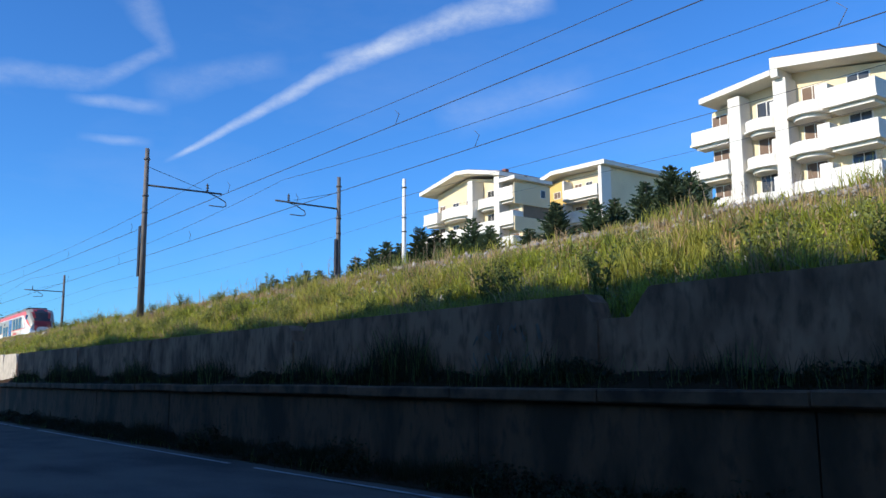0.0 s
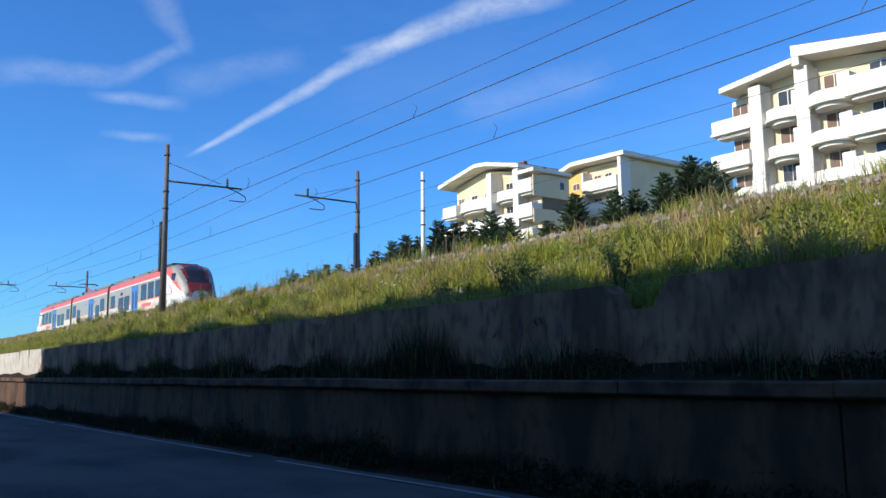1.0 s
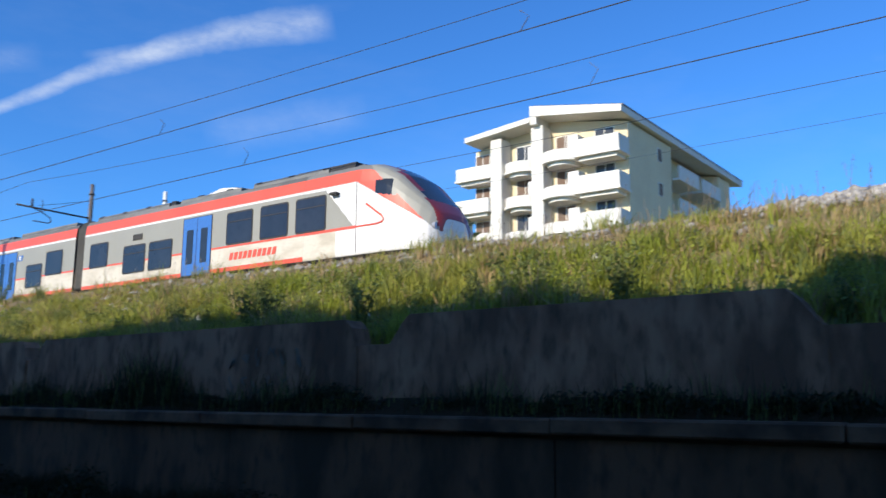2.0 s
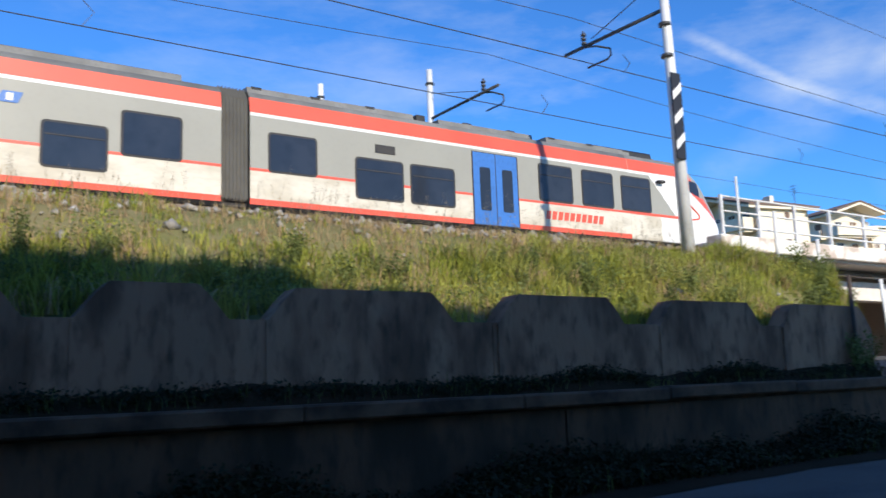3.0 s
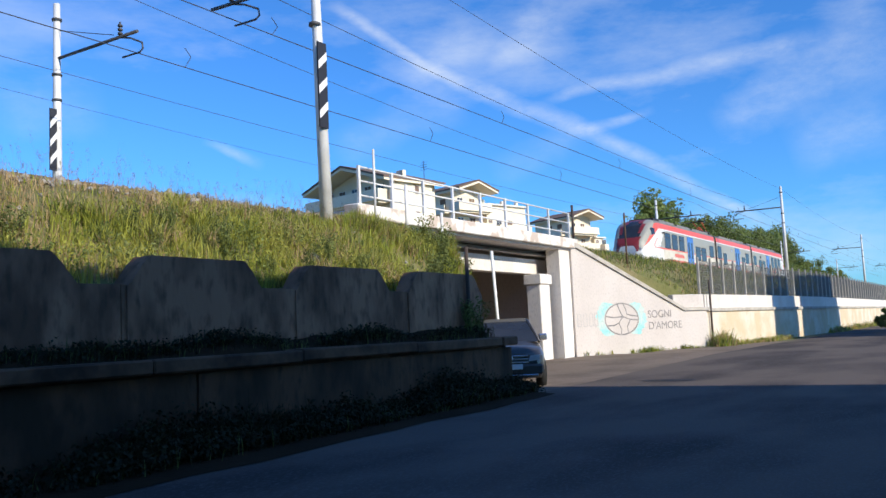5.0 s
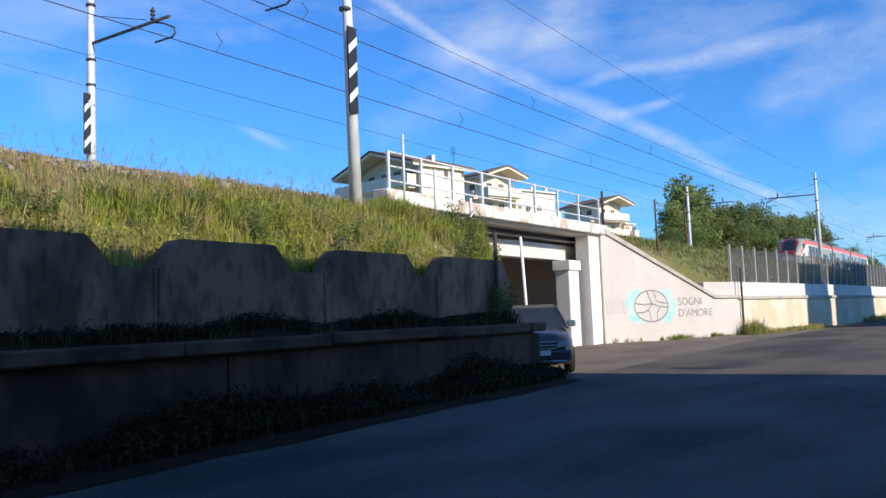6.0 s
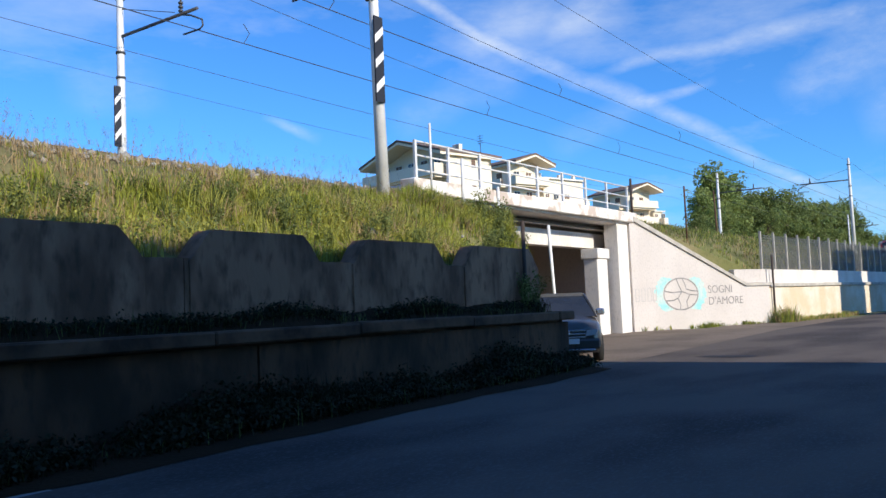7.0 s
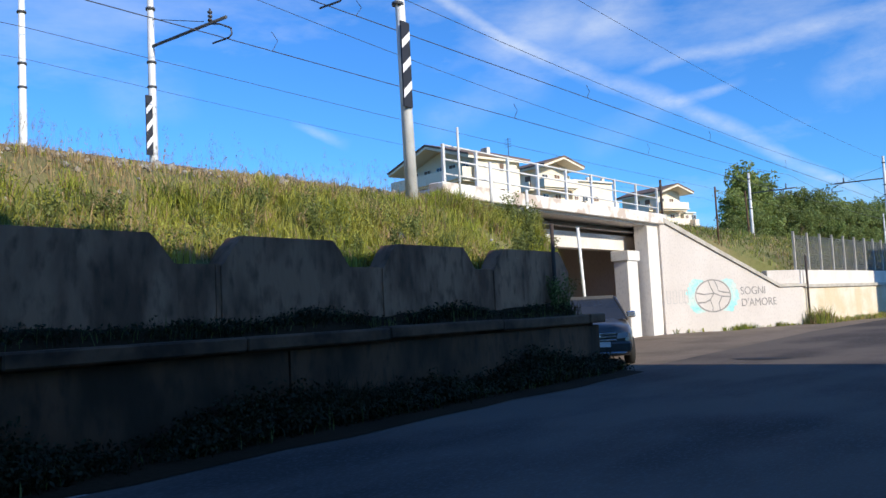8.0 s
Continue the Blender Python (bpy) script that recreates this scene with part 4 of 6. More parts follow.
def build_train():
    train = thing("train", "red, grey and white three-car electric train, dusty", "train", pose(-80.5, FAR_TRACK, RAIL_Z))
    S0 = 6.0

    def driving_car():
        body = part("car_body", nose_shell(S0), CAR_MATS, train)
        shell = part("saloon", car_shell(-GAP_A + 0.35, -S0), CAR_MATS, body)
        for x0, x1 in ((-6.33, -5.06), (-8.02, -6.76), (-9.74, -8.48)):
            train_window(body, x0, x1, 1.30, 2.34)
        train_door(body, -12.17, -10.6)
        for x0, x1 in ((-14.2, -12.85), (-15.85, -14.5)):
            train_window(body, x0, x1, 0.80, 1.80)
        train_window(body, -18.2, -17.0, 1.22, 2.12, False)
        bm = bmesh.new()
        bm_box(bm, -15.3, -14.7, -1.43, -1.41, 2.02, 2.24)
        part("grille", bm, T_DARK, body)
        for sd in (-1, 1):
            box_part("mirror_camera", -4.75, -4.45, min(sd * 1.41, sd * 1.60), max(sd * 1.41, sd * 1.60), 2.28, 2.36, T_DARK, body, "", 0.02)
        bm = bmesh.new()
        bm_prism(bm, [(-0.95, 3.1), (0.95, 3.1), (0.88, 3.44), (-0.88, 3.44)], "x", -6.9, -4.3)
        part("cooling_unit", bm, T_DARK, body, "dark cooling unit on the cab roof")
        for sd in (-1, 1):
            for k in range(10):
                x = -9.58 + k * 0.238
                bm = bmesh.new()
                bm_prism(bm, [(x, 0.72), (x + 0.17, 0.72), (x + 0.23, 0.97), (x + 0.06, 0.97)], "y", sd * 1.416, sd * 1.421)
                part("emblem_bar", bm, T_RED, body, "slanted red bar of the operator's mark")
        roof_kit(body, ((-9.0, -5.4, 1.0, 0.14), (-13.0, -9.6, 1.05, 0.10), (-18.6, -13.8, 1.0, 0.13), (-5.2, -4.0, 0.8, 0.08)))
        for k in range(9):
            box_part("roof_fitting", -18.5 + k * 1.6, -18.2 + k * 1.6, -0.95, -0.6, 3.2, 3.42, T_DARK, body, "", 0.02)
        for sd in (-1, 1):
            bm = bmesh.new()
            bm_tube(bm, [(-1.52, sd * 0.90, 1.02), (-1.12, sd * 0.84, 1.02)], [0.16, 0.12], 10)
            part("headlight", bm, LIGHT_GLASS, body, "clear round headlight")
        bm = bmesh.new()
        bm_tube(bm, [(-1.1, 0, 0.62), (-0.75, 0, 0.62)], 0.13, 8)
        bm_box(bm, -1.3, -1.05, -0.9, 0.9, 0.30, 0.52, 0, 0.03)
        part("coupler", bm, T_DARK, body, "dark coupler and snow plough")
        for sd in (-1, 1):
            bm = bmesh.new()
            pts = [(-3.75, 1.205), (-2.95, 1.205), (-2.72, 1.24), (-2.66, 1.32), (-2.75, 1.44), (-3.35, 1.86)]
            for (xa, za), (xb, zb) in zip(pts, pts[1:]):
                bm_tube(bm, [(xa, sd * 1.405, za), (xb, sd * 1.405, zb)], 0.03, 5)
            part("stripe", bm, T_RED, body, "red hooked stripe")
        bm = bmesh.new()
        bm_box(bm, -3.76, -3.735, -1.412, 1.412, 0.42, 2.6)
        part("seam", bm, T_DARK, body)
        return body

    lead = driving_car()
    tail = copy_thing(lead, pose(-LEN, 0, 0, 0, 0, 180))
    tail.parent = train
    mid = part("car_body", car_shell(-GAP_B + 0.35, -GAP_A - 0.35), CAR_MATS, train)
    train_door(mid, -25.75, -24.15)
    for x0, x1, z0, z1 in ((-21.6, -20.35, 1.22, 2.16), (-23.2, -21.95, 0.80, 1.72), (-31.98, -30.73, 1.24, 2.24), (-30.12, -28.95, 0.80, 1.74)):
        train_window(mid, x0, x1, z0, z1, z1 < 2)
    for x, w in ((-23.0 - 0.85, 0.0), (-27.0, 0.0)):
        bm = bmesh.new()
        bm_prism(bm, [(x - 0.24, 2.02), (x + 0.16, 2.02), (x + 0.26, 2.26), (x - 0.14, 2.26)], "y", -1.424, -1.41)
        bd = part("pictogram_board", bm, T_BLUE, mid, "small blue pictogram board")
        bm = bmesh.new()
        bm_box(bm, x - 0.06, x + 0.07, -1.43, -1.425, 2.06, 2.22)
        part("mark", bm, WHITE, bd)
    roof_kit(mid, ((-24.8, -20.2, 1.0, 0.14), (-29.5, -25.4, 1.05, 0.10)))
    for x, w in ((-GAP_A, 0.36), (-GAP_B, 0.36)):
        bm = bmesh.new()
        rings = []
        for k in range(17):
            g = 0.0 if k % 2 else 0.07
            rings.append([bm.verts.new((x - w + 2 * w * k / 16, yy * (1.33 - g) / 1.32, zz - g)) for yy, zz in
                          ((-1.32, 0.5), (1.32, 0.5), (1.32, 2.95), (1.1, 3.25), (-1.1, 3.25), (-1.32, 2.95))])
        for r0, r1 in zip(rings, rings[1:]):
            for k in range(6):
                bm.faces.new((r0[k], r0[(k + 1) % 6], r1[(k + 1) % 6], r1[k]))
        bmesh.ops.recalc_face_normals(bm, faces=bm.faces)
        part("bellows", bm, T_BELLOWS, train, "dark folded gangway bellows")
    for x in (-3.2, -GAP_A, -GAP_B, -LEN + 3.2):
        bogie(train, x)
    # pantograph over the rear end of the middle car
    px = -31.5
    bm = bmesh.new()
    bm_box(bm, px - 1.0, px + 0.8, -0.55, 0.55, 3.56, 3.64)
    for sx in (-0.8, 0.6):
        for sy in (-0.5, 0.5):
            bm_tube(bm, [(px + sx, sy, 3.4), (px + sx, sy, 3.62)], 0.06, 8)
    pan = part("pantograph", bm, T_DARK, train, "raised red single-arm pantograph")
    bm = bmesh.new()
    bm_tube(bm, [(px + 0.7, -0.12, 3.60), (px - 0.75, -0.06, 4.02), (px - 0.8, 0, 4.05)], 0.04, 6)
    bm_tube(bm, [(px + 0.7, 0.12, 3.68), (px - 0.75, 0.06, 4.02)], 0.04, 6)
    part("lower_arm", bm, T_RED, pan)
    bm = bmesh.new()
    bm_tube(bm, [(px + 0.72, -0.3, 3.70), (px - 1.0, -0.35, 4.42)], 0.03, 6)
    bm_tube(bm, [(px + 0.72, 0.3, 3.70), (px - 1.0, 0.35, 4.42)], 0.03, 6)
    part("upper_arm", bm, T_RED, pan)
    bm = bmesh.new()
    for dx in (-0.18, 0.18):
        bm_tube(bm, [(px - 1.0 + dx, -0.85, 4.36), (px - 1.0 + dx, -0.6, 4.48), (px - 1.0 + dx, 0.6, 4.48), (px - 1.0 + dx, 0.85, 4.36)], 0.03, 6)
    bm_tube(bm, [(px - 1.18, 0, 4.46), (px - 0.82, 0, 4.46)], 0.03, 6)
    part("collector", bm, T_DARK, pan)
    return train


TRAIN = build_train()


# ---- apartment houses ----
def window_part(root, x0, x1, y, z0, z1, mat=None, side=None):
    """A window or balcony door in a wall that faces -y (or +x where side is given)."""
    bm = bmesh.new()
    if side is None:
        bm_box(bm, x0, x1, y - 0.06, y + 0.05, z0, z1)
    else:
        bm_box(bm, side - 0.05, side + 0.06, x0, x1, z0, z1)
    w = part("window", bm, WHITEWALL, root)
    bm = bmesh.new()
    if side is None:
        m = (x0 + x1) / 2
        bm_box(bm, x0 + 0.08, m - 0.04, y - 0.075, y - 0.055, z0 + 0.08, z1 - 0.08)
        bm_box(bm, m + 0.04, x1 - 0.08, y - 0.075, y - 0.055, z0 + 0.08, z1 - 0.08)
    else:
        bm_box(bm, side + 0.055, side + 0.075, x0 + 0.08, x1 - 0.08, z0 + 0.08, z1 - 0.08)
    part("pane", bm, mat or PANE, w)
    return w


def balcony(root, x0, x1, yf, yw, z, round_=False, high=1.15, mat=None):
    """Slab and parapet; yf: front, yw: wall. round_: a bowed front."""
    mat = mat or WHITEWALL
    def outline(grow):
        a, b, f = x0 - grow, x1 + grow, yf - grow
        if not round_:
            return [(a, yw), (a, f), (b, f), (b, yw)]
        m, r = (a + b) / 2, (b - a) / 2
        return [(a, yw)] + [(m - r * math.cos(t * math.pi / 12), f + 1.0 - 1.0 * math.sin(t * math.pi / 12)) for t in range(13)] + [(b, yw)]
    bm = bmesh.new()
    bm_prism(bm, outline(0.1), "z", z - 0.16, z)
    bm_prism(bm, outline(-0.25), "z", z - 0.42, z - 0.17)
    slab = part("balcony", bm, mat, root)
    bm = bmesh.new()
    o, i = outline(0.02), outline(-0.14)
    n = len(o)
    v = [[bm.verts.new((p[0], p[1], zz)) for p in ring] for ring, zz in ((o, z), (o, z + high), (i, z + high), (i, z))]
    for k in range(n - 1):
        for q in range(3):
            bm.faces.new((v[q][k], v[q][k + 1], v[q + 1][k + 1], v[q + 1][k]))
    bmesh.ops.recalc_face_normals(bm, faces=bm.faces)
    part("parapet", bm, mat, slab)
    return slab


def roof_slab(root, outline, y0, y1, mats, name="roof"):
    bm = bmesh.new()
    bm_prism(bm, outline, "y", y0, y1)
    return part(name, bm, mats, root)


def big_house():
    """Four storeys, bowed and straight balconies on the front, a split pitched roof."""
    root = thing("apartment_building", "white four-storey apartment building with bowed balconies", "building", pose(-31.3, 55.4, 9.5), "apartment buildings")
    x0, x1, yb = -6.4, 6.7, 22.0
    bm = bmesh.new()
    bm_prism(bm, [(x0, -2), (x1, -2), (x1, 12.1), (0, 13.3), (x0, 11.9)], "y", 0, 8.0)
    part("wall", bm, STUCCO, root, "cream rendered wall")
    bm = bmesh.new()
    bm_prism(bm, [(x0, -2), (5.2, -2), (5.2, 12.3), (0, 13.3), (x0, 11.9)], "y", 8.0, 19.0)
    part("wall", bm, STUCCO, root, "cream rendered wall")
    bm = bmesh.new()
    bm_prism(bm, [(x0, -2), (x1, -2), (x1, 12.1), (0, 13.3), (x0, 11.9)], "y", 19.0, yb)
    part("wall", bm, STUCCO, root, "cream rendered wall")
    roof_slab(root, [(x0 + 0.2, 12.2), (-0.3, 12.8), (-0.3, 13.2), (x0 + 0.2, 12.6)], -1.9, yb + 2.6, WHITEWALL)
    roof_slab(root, [(-0.28, 13.25), (x1 + 0.4, 12.25), (x1 + 0.4, 12.75), (-0.28, 14.05)], -1.9, yb + 2.6, WHITEWALL)
    roof_slab(root, [(-0.28, 12.6), (0.25, 12.6), (0.25, 13.3), (-0.28, 13.24)], -1.85, yb, WHITEWALL, "roof_step")
    roof_slab(root, [(-0.2, 14.07), (x1 + 0.45, 12.77), (x1 + 0.45, 12.83), (-0.2, 14.13)], -1.7, yb + 2.7, TILE, "tiles")
    for k, z in enumerate((9.4, 6.7, 4.0, 1.3)):
        top = z + 2.2
        balcony(root, -7.4, -4.2, -1.3 - 0.3 * (k % 2), 0.0, z, False, 0.95)
        balcony(root, -3.1, -0.3, -1.6, 0.0, z, True, 0.7)
        balcony(root, 0.4, 3.2, -1.9, 0.0, z + 0.25, True, 0.7)
        balcony(root, 3.3, 6.75, -1.75, 0.0, z + 0.25, False, 1.15)
        box_part("planter", -0.9, 0.0, -1.2, -0.3, z + 0.02, z + 1.75, WHITEWALL, root, "white balcony screen", 0.03)
        box_part("planter", 2.6, 3.5, -1.5, -0.4, z + 0.27, z + 1.9, WHITEWALL, root, "white balcony screen", 0.03)
        window_part(root, -6.4, -5.0, 0, z + 0.05, top, SHUTTER)
        window_part(root, -2.6, -1.0, 0, z + 0.05, top + 0.1, SHUTTER if k % 2 else PANE)
        window_part(root, 0.9, 2.5, 0, z + 0.3, top + 0.3, SHUTTER)
        window_part(root, 4.1, 5.7, 0, z + 0.3, top + 0.3)
        window_part(root, 5.2, 6.0, 0, z + 0.9, z + 2.0, SHUTTER, x1)
        for y0 in (8.4, 13.6):
            bm = bmesh.new()
            bm_box(bm, 5.2, x1 + 0.5, y0, y0 + 4.4, z + 0.1, z + 0.3)
            bm_box(bm, x1 + 0.35, x1 + 0.5, y0, y0 + 4.4, z + 0.3, z + 1.3, 0, 0.03)
            part("balcony", bm, WHITEWALL, root)
            window_part(root, y0 + 0.8, y0 + 2.2, None, z + 0.32, z + 2.3, SHUTTER, 5.2)
    for x in (-3.6, 0.05):
        bm = bmesh.new()
        bm_box(bm, x - 0.55, x + 0.45, -1.35, 0.1, -2, 12.2 if x < -1 else 12.6, 0, 0.03)
        part("pier", bm, WHITEWALL, root, "white full-height pier")
    for x, y in ((6.0, 1.0), (3.0, 14.0)):
        box_part("chimney", x - 0.35, x + 0.35, y - 0.35, y + 0.35, 12.2, 13.3 if x > 5 else 14.2, BRICK_RED, root, "red brick chimney", 0.03)
    return root


big_house()


def roof_of(root, line, thick, y0, y1, mat, name="roof"):
    """A roof slab under a broken line of (x, z)."""
    return roof_slab(root, list(line) + [(x, z - thick) for x, z in reversed(line)], y0, y1, mat, name)


def gabled_house():
    """A low gable over bowed balconies, with a forward wing under a flat roof."""
    root = thing("apartment_building", "white gabled apartment house with stacked balconies", "building", pose(-79.2, 65.0, 13.0), "apartment buildings")
    bm = bmesh.new()
    bm_prism(bm, [(-5.4, -3), (7.6, -3), (7.6, 10.9), (0.4, 12.3), (-5.4, 11.2)], "y", 0, 4.0)
    part("wall", bm, STUCCO, root, "cream rendered wall")
    bm = bmesh.new()
    bm_box(bm, 7.62, 10.2, -0.2, 3.9, -3, 10.15)
    wing = part("side_wing", bm, STUCCO, root, "cream rendered side wing")
    roof_of(root, [(-6.9, 11.55), (0.4, 12.95), (2.6, 12.75), (8.3, 11.5)], 0.45, -1.9, 4.4, WHITEWALL)
    roof_of(root, [(7.5, 10.62), (10.7, 10.62)], 0.4, -1.8, 4.1, WHITEWALL)
    roof_of(root, [(2.6, 12.83), (8.25, 11.6)], 0.07, -1.6, 4.5, TILE, "tiles")
    for zz in (7.6, 4.8, 2.0):
        balcony(root, -6.3, -3.6, -1.6, 0, zz - 0.2, False, 1.2)
        balcony(root, -3.4, 2.2, -1.8, 0, zz, True, 1.1)
        balcony(root, 3.3, 7.2, -1.5, 0, zz + 0.35, True, 1.0)
        balcony(root, 7.9, 10.25, -1.7, -0.2, zz + 0.6, False, 1.35)
        window_part(root, -5.0, -3.9, 0, zz, zz + 2.1, SHUTTER)
        window_part(root, -2.4, -1.2, 0, zz, zz + 2.1)
        window_part(root, 0.2, 1.5, 0, zz, zz + 2.1, SHUTTER)
        window_part(root, 4.1, 5.4, 0, zz + 0.4, zz + 2.5)
        window_part(root, 6.0, 7.0, 0, zz + 0.4, zz + 2.5, SHUTTER)
        window_part(root, 8.3, 9.7, -0.2, zz + 0.6, zz + 2.5, SHUTTER)
    window_part(root, 2.4, 3.2, None, 8.5, 9.5, None, 10.38)
    # solid dark box on the wing wall, coloured as the shade of a recess
    box_part("loggia", 7.7, 10.26, -0.05, 3.8, 5.0, 7.5, DARK_IN, root, "brown panel painted as the loggia's shade")
    box_part("parapet", 10.28, 10.42, -1.6, 3.2, 4.5, 6.1, STUCCO, root, "", 0.02)
    box_part("parapet", 10.28, 10.42, -1.6, 3.95, 7.5, 9.9, STUCCO, root, "", 0.02)
    box_part("ochre_base", 7.5, 10.3, -0.3, 4.0, -3, 3.6, YELLOW, root, "ochre rendered lower storey")
    for x in (2.9, 7.6):
        box_part("pier", x - 0.45, x + 0.45, -1.75, 0.1, -3, 11.35 if x < 4 else 11.0, WHITEWALL, root, "white full-height pier", 0.03)
    box_part("chimney", 4.4, 5.0, 2.0, 2.6, 11.5, 13.0, BRICK_RED, root, "red brick chimney", 0.03)
    box_part("chimney", 9.2, 9.5, 1.0, 1.3, 10.5, 11.2, DARK_STEEL, root, "thin dark flue", 0.02)
    return root


def ochre_house():
    """A long house with an ochre end bay and a nearly flat roof."""
    root = thing("apartment_building", "white apartment house with an ochre end bay", "building", pose(-69.1, 76.0, 14.4), "apartment buildings")
    bm = bmesh.new()
    bm_prism(bm, [(-6.6, -3), (3.2, -3), (3.2, 11.4), (-4.0, 11.6), (-6.6, 10.9)], "y", 0, 20)
    part("wall", bm, STUCCO, root, "cream rendered wall")
    box_part("ochre_wall", -6.7, -3.2, -0.4, 0.5, -3, 11.0, YELLOW, root, "ochre rendered end bay")
    roof_of(root, [(-7.9, 11.3), (-4.6, 12.2), (3.9, 12.0)], 0.5, -1.8, 20.6, WHITEWALL)
    box_part("chimney", -2.0, -1.4, 3.0, 3.6, 12.0, 13.0, WHITEWALL, root, "white chimney", 0.03)
    box_part("chimney", 1.4, 1.9, 2.0, 2.5, 11.8, 12.8, BRICK_RED, root, "red brick chimney", 0.03)
    for zz in (8.2, 5.4, 2.6):
        window_part(root, -5.6, -4.4, -0.4, zz + 0.7, zz + 1.6, SHUTTER)
        balcony(root, -2.6, 2.6, -1.7, 0, zz, False, 1.2)
        balcony(root, -3.1, -1.2, -1.9, 0, zz + 0.05, True, 0.95)
        window_part(root, -2.4, -1.2, 0, zz, zz + 2.1, SHUTTER)
        window_part(root, -0.6, 0.5, 0, zz, zz + 2.1)
        window_part(root, 1.4, 2.4, 0, zz, zz + 2.2, SHUTTER)
        window_part(root, 6.0, 6.9, None, zz + 0.9, zz + 2.1, SHUTTER, 3.2)
        for yy in (9.0, 14.5):
            bm = bmesh.new()
            bm_box(bm, 3.2, 4.5, yy, yy + 4.0, zz, zz + 0.2)
            bm_box(bm, 4.35, 4.5, yy, yy + 4.0, zz + 0.2, zz + 1.2)
            part("balcony", bm, WHITEWALL, root)
            window_part(root, yy + 0.8, yy + 2.0, None, zz + 0.2, zz + 2.3, SHUTTER, 3.2)
        box_part("screen", -3.15, -2.85, -1.5, 0.0, zz, zz + 2.5, WHITEWALL, root, "", 0.03)
    box_part("pier", 2.75, 3.25, -1.6, 0.1, -3, 11.5, WHITEWALL, root, "white full-height pier", 0.03)
    return root


gabled_house()
ochre_house()


VILLA = material("sunlit_villa_stucco", (0.84, 0.74, 0.58), 0.9, second=(0.74, 0.63, 0.48), scale=0.4, fine=12, bump=0.1)


def villa(u, v, y, turn, w, depth, wing, top, label):
    """A gabled front with long balconies, a deep roof and a lower wing; its front peak lies in the direction u, v."""
    peak = Vector((u * y, y, EYE + v * y))
    m = Matrix.Rotation(radians(turn), 4, "Z")
    foot = peak - m @ Vector((0, -2.6, 13.35))
    root = thing("house", label, "house", Matrix.Translation(foot) @ m, "houses beyond the bridge")
    h = w / 2
    rise = min(1.9, 0.33 * h)
    bm = bmesh.new()
    bm_prism(bm, [(-h, -4), (h, -4), (h, 12.75 - rise), (0, 12.75), (-h, 12.75 - rise)], "y", 0, depth)
    part("wall", bm, VILLA, root, "cream rendered wall")
    e = h + 1.1
    s = rise / h
    roof_of(root, [(-e, 13.1 - s * e), (0, 13.1), (e, 13.1 - s * e)], 0.28, -2.5, depth + 0.6, VILLA)
    roof_of(root, [(-e - 0.1, 13.32 - s * e), (0, 13.35), (e + 0.1, 13.32 - s * e)], 0.2, -2.6, depth + 0.7, TILE, "tiles")
    for zz in (8.7, 5.7, 2.7):
        balcony(root, -h - 1.0, h * 0.95, -2.2, 0.0, zz, False, 1.15, VILLA)
        n = max(2, int(w / 2.4))
        for k in range(n):
            a = -h + 0.6 + k * (w - 1.0) / n
            window_part(root, a, a + 1.2, 0, zz, zz + 2.15, SHUTTER if k % 2 else None)
        bm = bmesh.new()
        bm_box(bm, -h - 1.1, -h + 0.05, 1.0, depth - 0.6, zz - 0.25, zz)
        bm_box(bm, -h - 1.1, -h - 0.95, 1.0, depth - 0.6, zz, zz + 1.05)
        part("balcony", bm, VILLA, root)
        k = 1.8
        while k + 1.2 < depth - 0.8:
            bm = bmesh.new()
            bm_box(bm, -h - 0.05, -h + 0.05, k, k + 1.2, zz, zz + 2.1)
            part("window", bm, SHUTTER, root)
            k += 2.6
        for y0 in (2.6,):
            window_part(root, y0, y0 + 0.8, None, zz + 0.7, zz + 1.8, SHUTTER, h + wing)
        if zz + 2.2 < top and wing > 2:
            balcony(root, h + 1.6, h + wing, -2.0, -0.8, zz, False, 1.1, VILLA)
            window_part(root, h + 0.3, h + 1.2, -0.8, zz + 0.8, zz + 2.0, SHUTTER)
            window_part(root, h + 2.0, h + 3.2, -0.8, zz, zz + 2.1)
            if wing > 5:
                window_part(root, h + 4.4, h + 5.6, -0.8, zz, zz + 2.1, SHUTTER)
    box_part("side_wing", h + 0.02, h + wing, -0.8, depth - 1.0, -4, top, VILLA, root, "cream side wing with a flat roof", 0.03)
    roof_of(root, [(h + 0.03, top + 0.25), (h + wing + 0.3, top + 0.25)], 0.24, -1.2, depth - 0.7, WHITEWALL)
    for a in (h + 0.5, h + wing * 0.55, h + wing - 0.7):
        box_part("chimney", a, a + 0.5, 0.5, 1.0, top - 0.1, top + 1.1, VILLA, root, "cream chimney", 0.03)
    bm = bmesh.new()
    bm_tube(bm, [(h + 1.9, 3, top), (h + 1.9, 3, top + 2.2)], 0.04, 5)
    for k in range(4):
        bm_tube(bm, [(h + 1.4, 3, top + 1.2 + k * 0.28), (h + 2.4, 3, top + 1.2 + k * 0.28)], 0.025, 4)
    part("aerial", bm, DARK_STEEL, root, "thin roof aerial")
    return root


for u, v, y, turn, w, depth, wing, top in ((1.263, 0.3203, 62.0, -102, 12.6, 6.6, 0.6, 10.9), (1.7994, 0.3625, 62.0, -16, 6.0, 10.0, 8.8, 9.9), (2.486, 0.3583, 61.0, -20, 6.0, 9.0, 2.6, 8.0)):
    villa(u, v, y, turn, w, depth, wing, top, "cream house with brown pitched roof and long balconies")


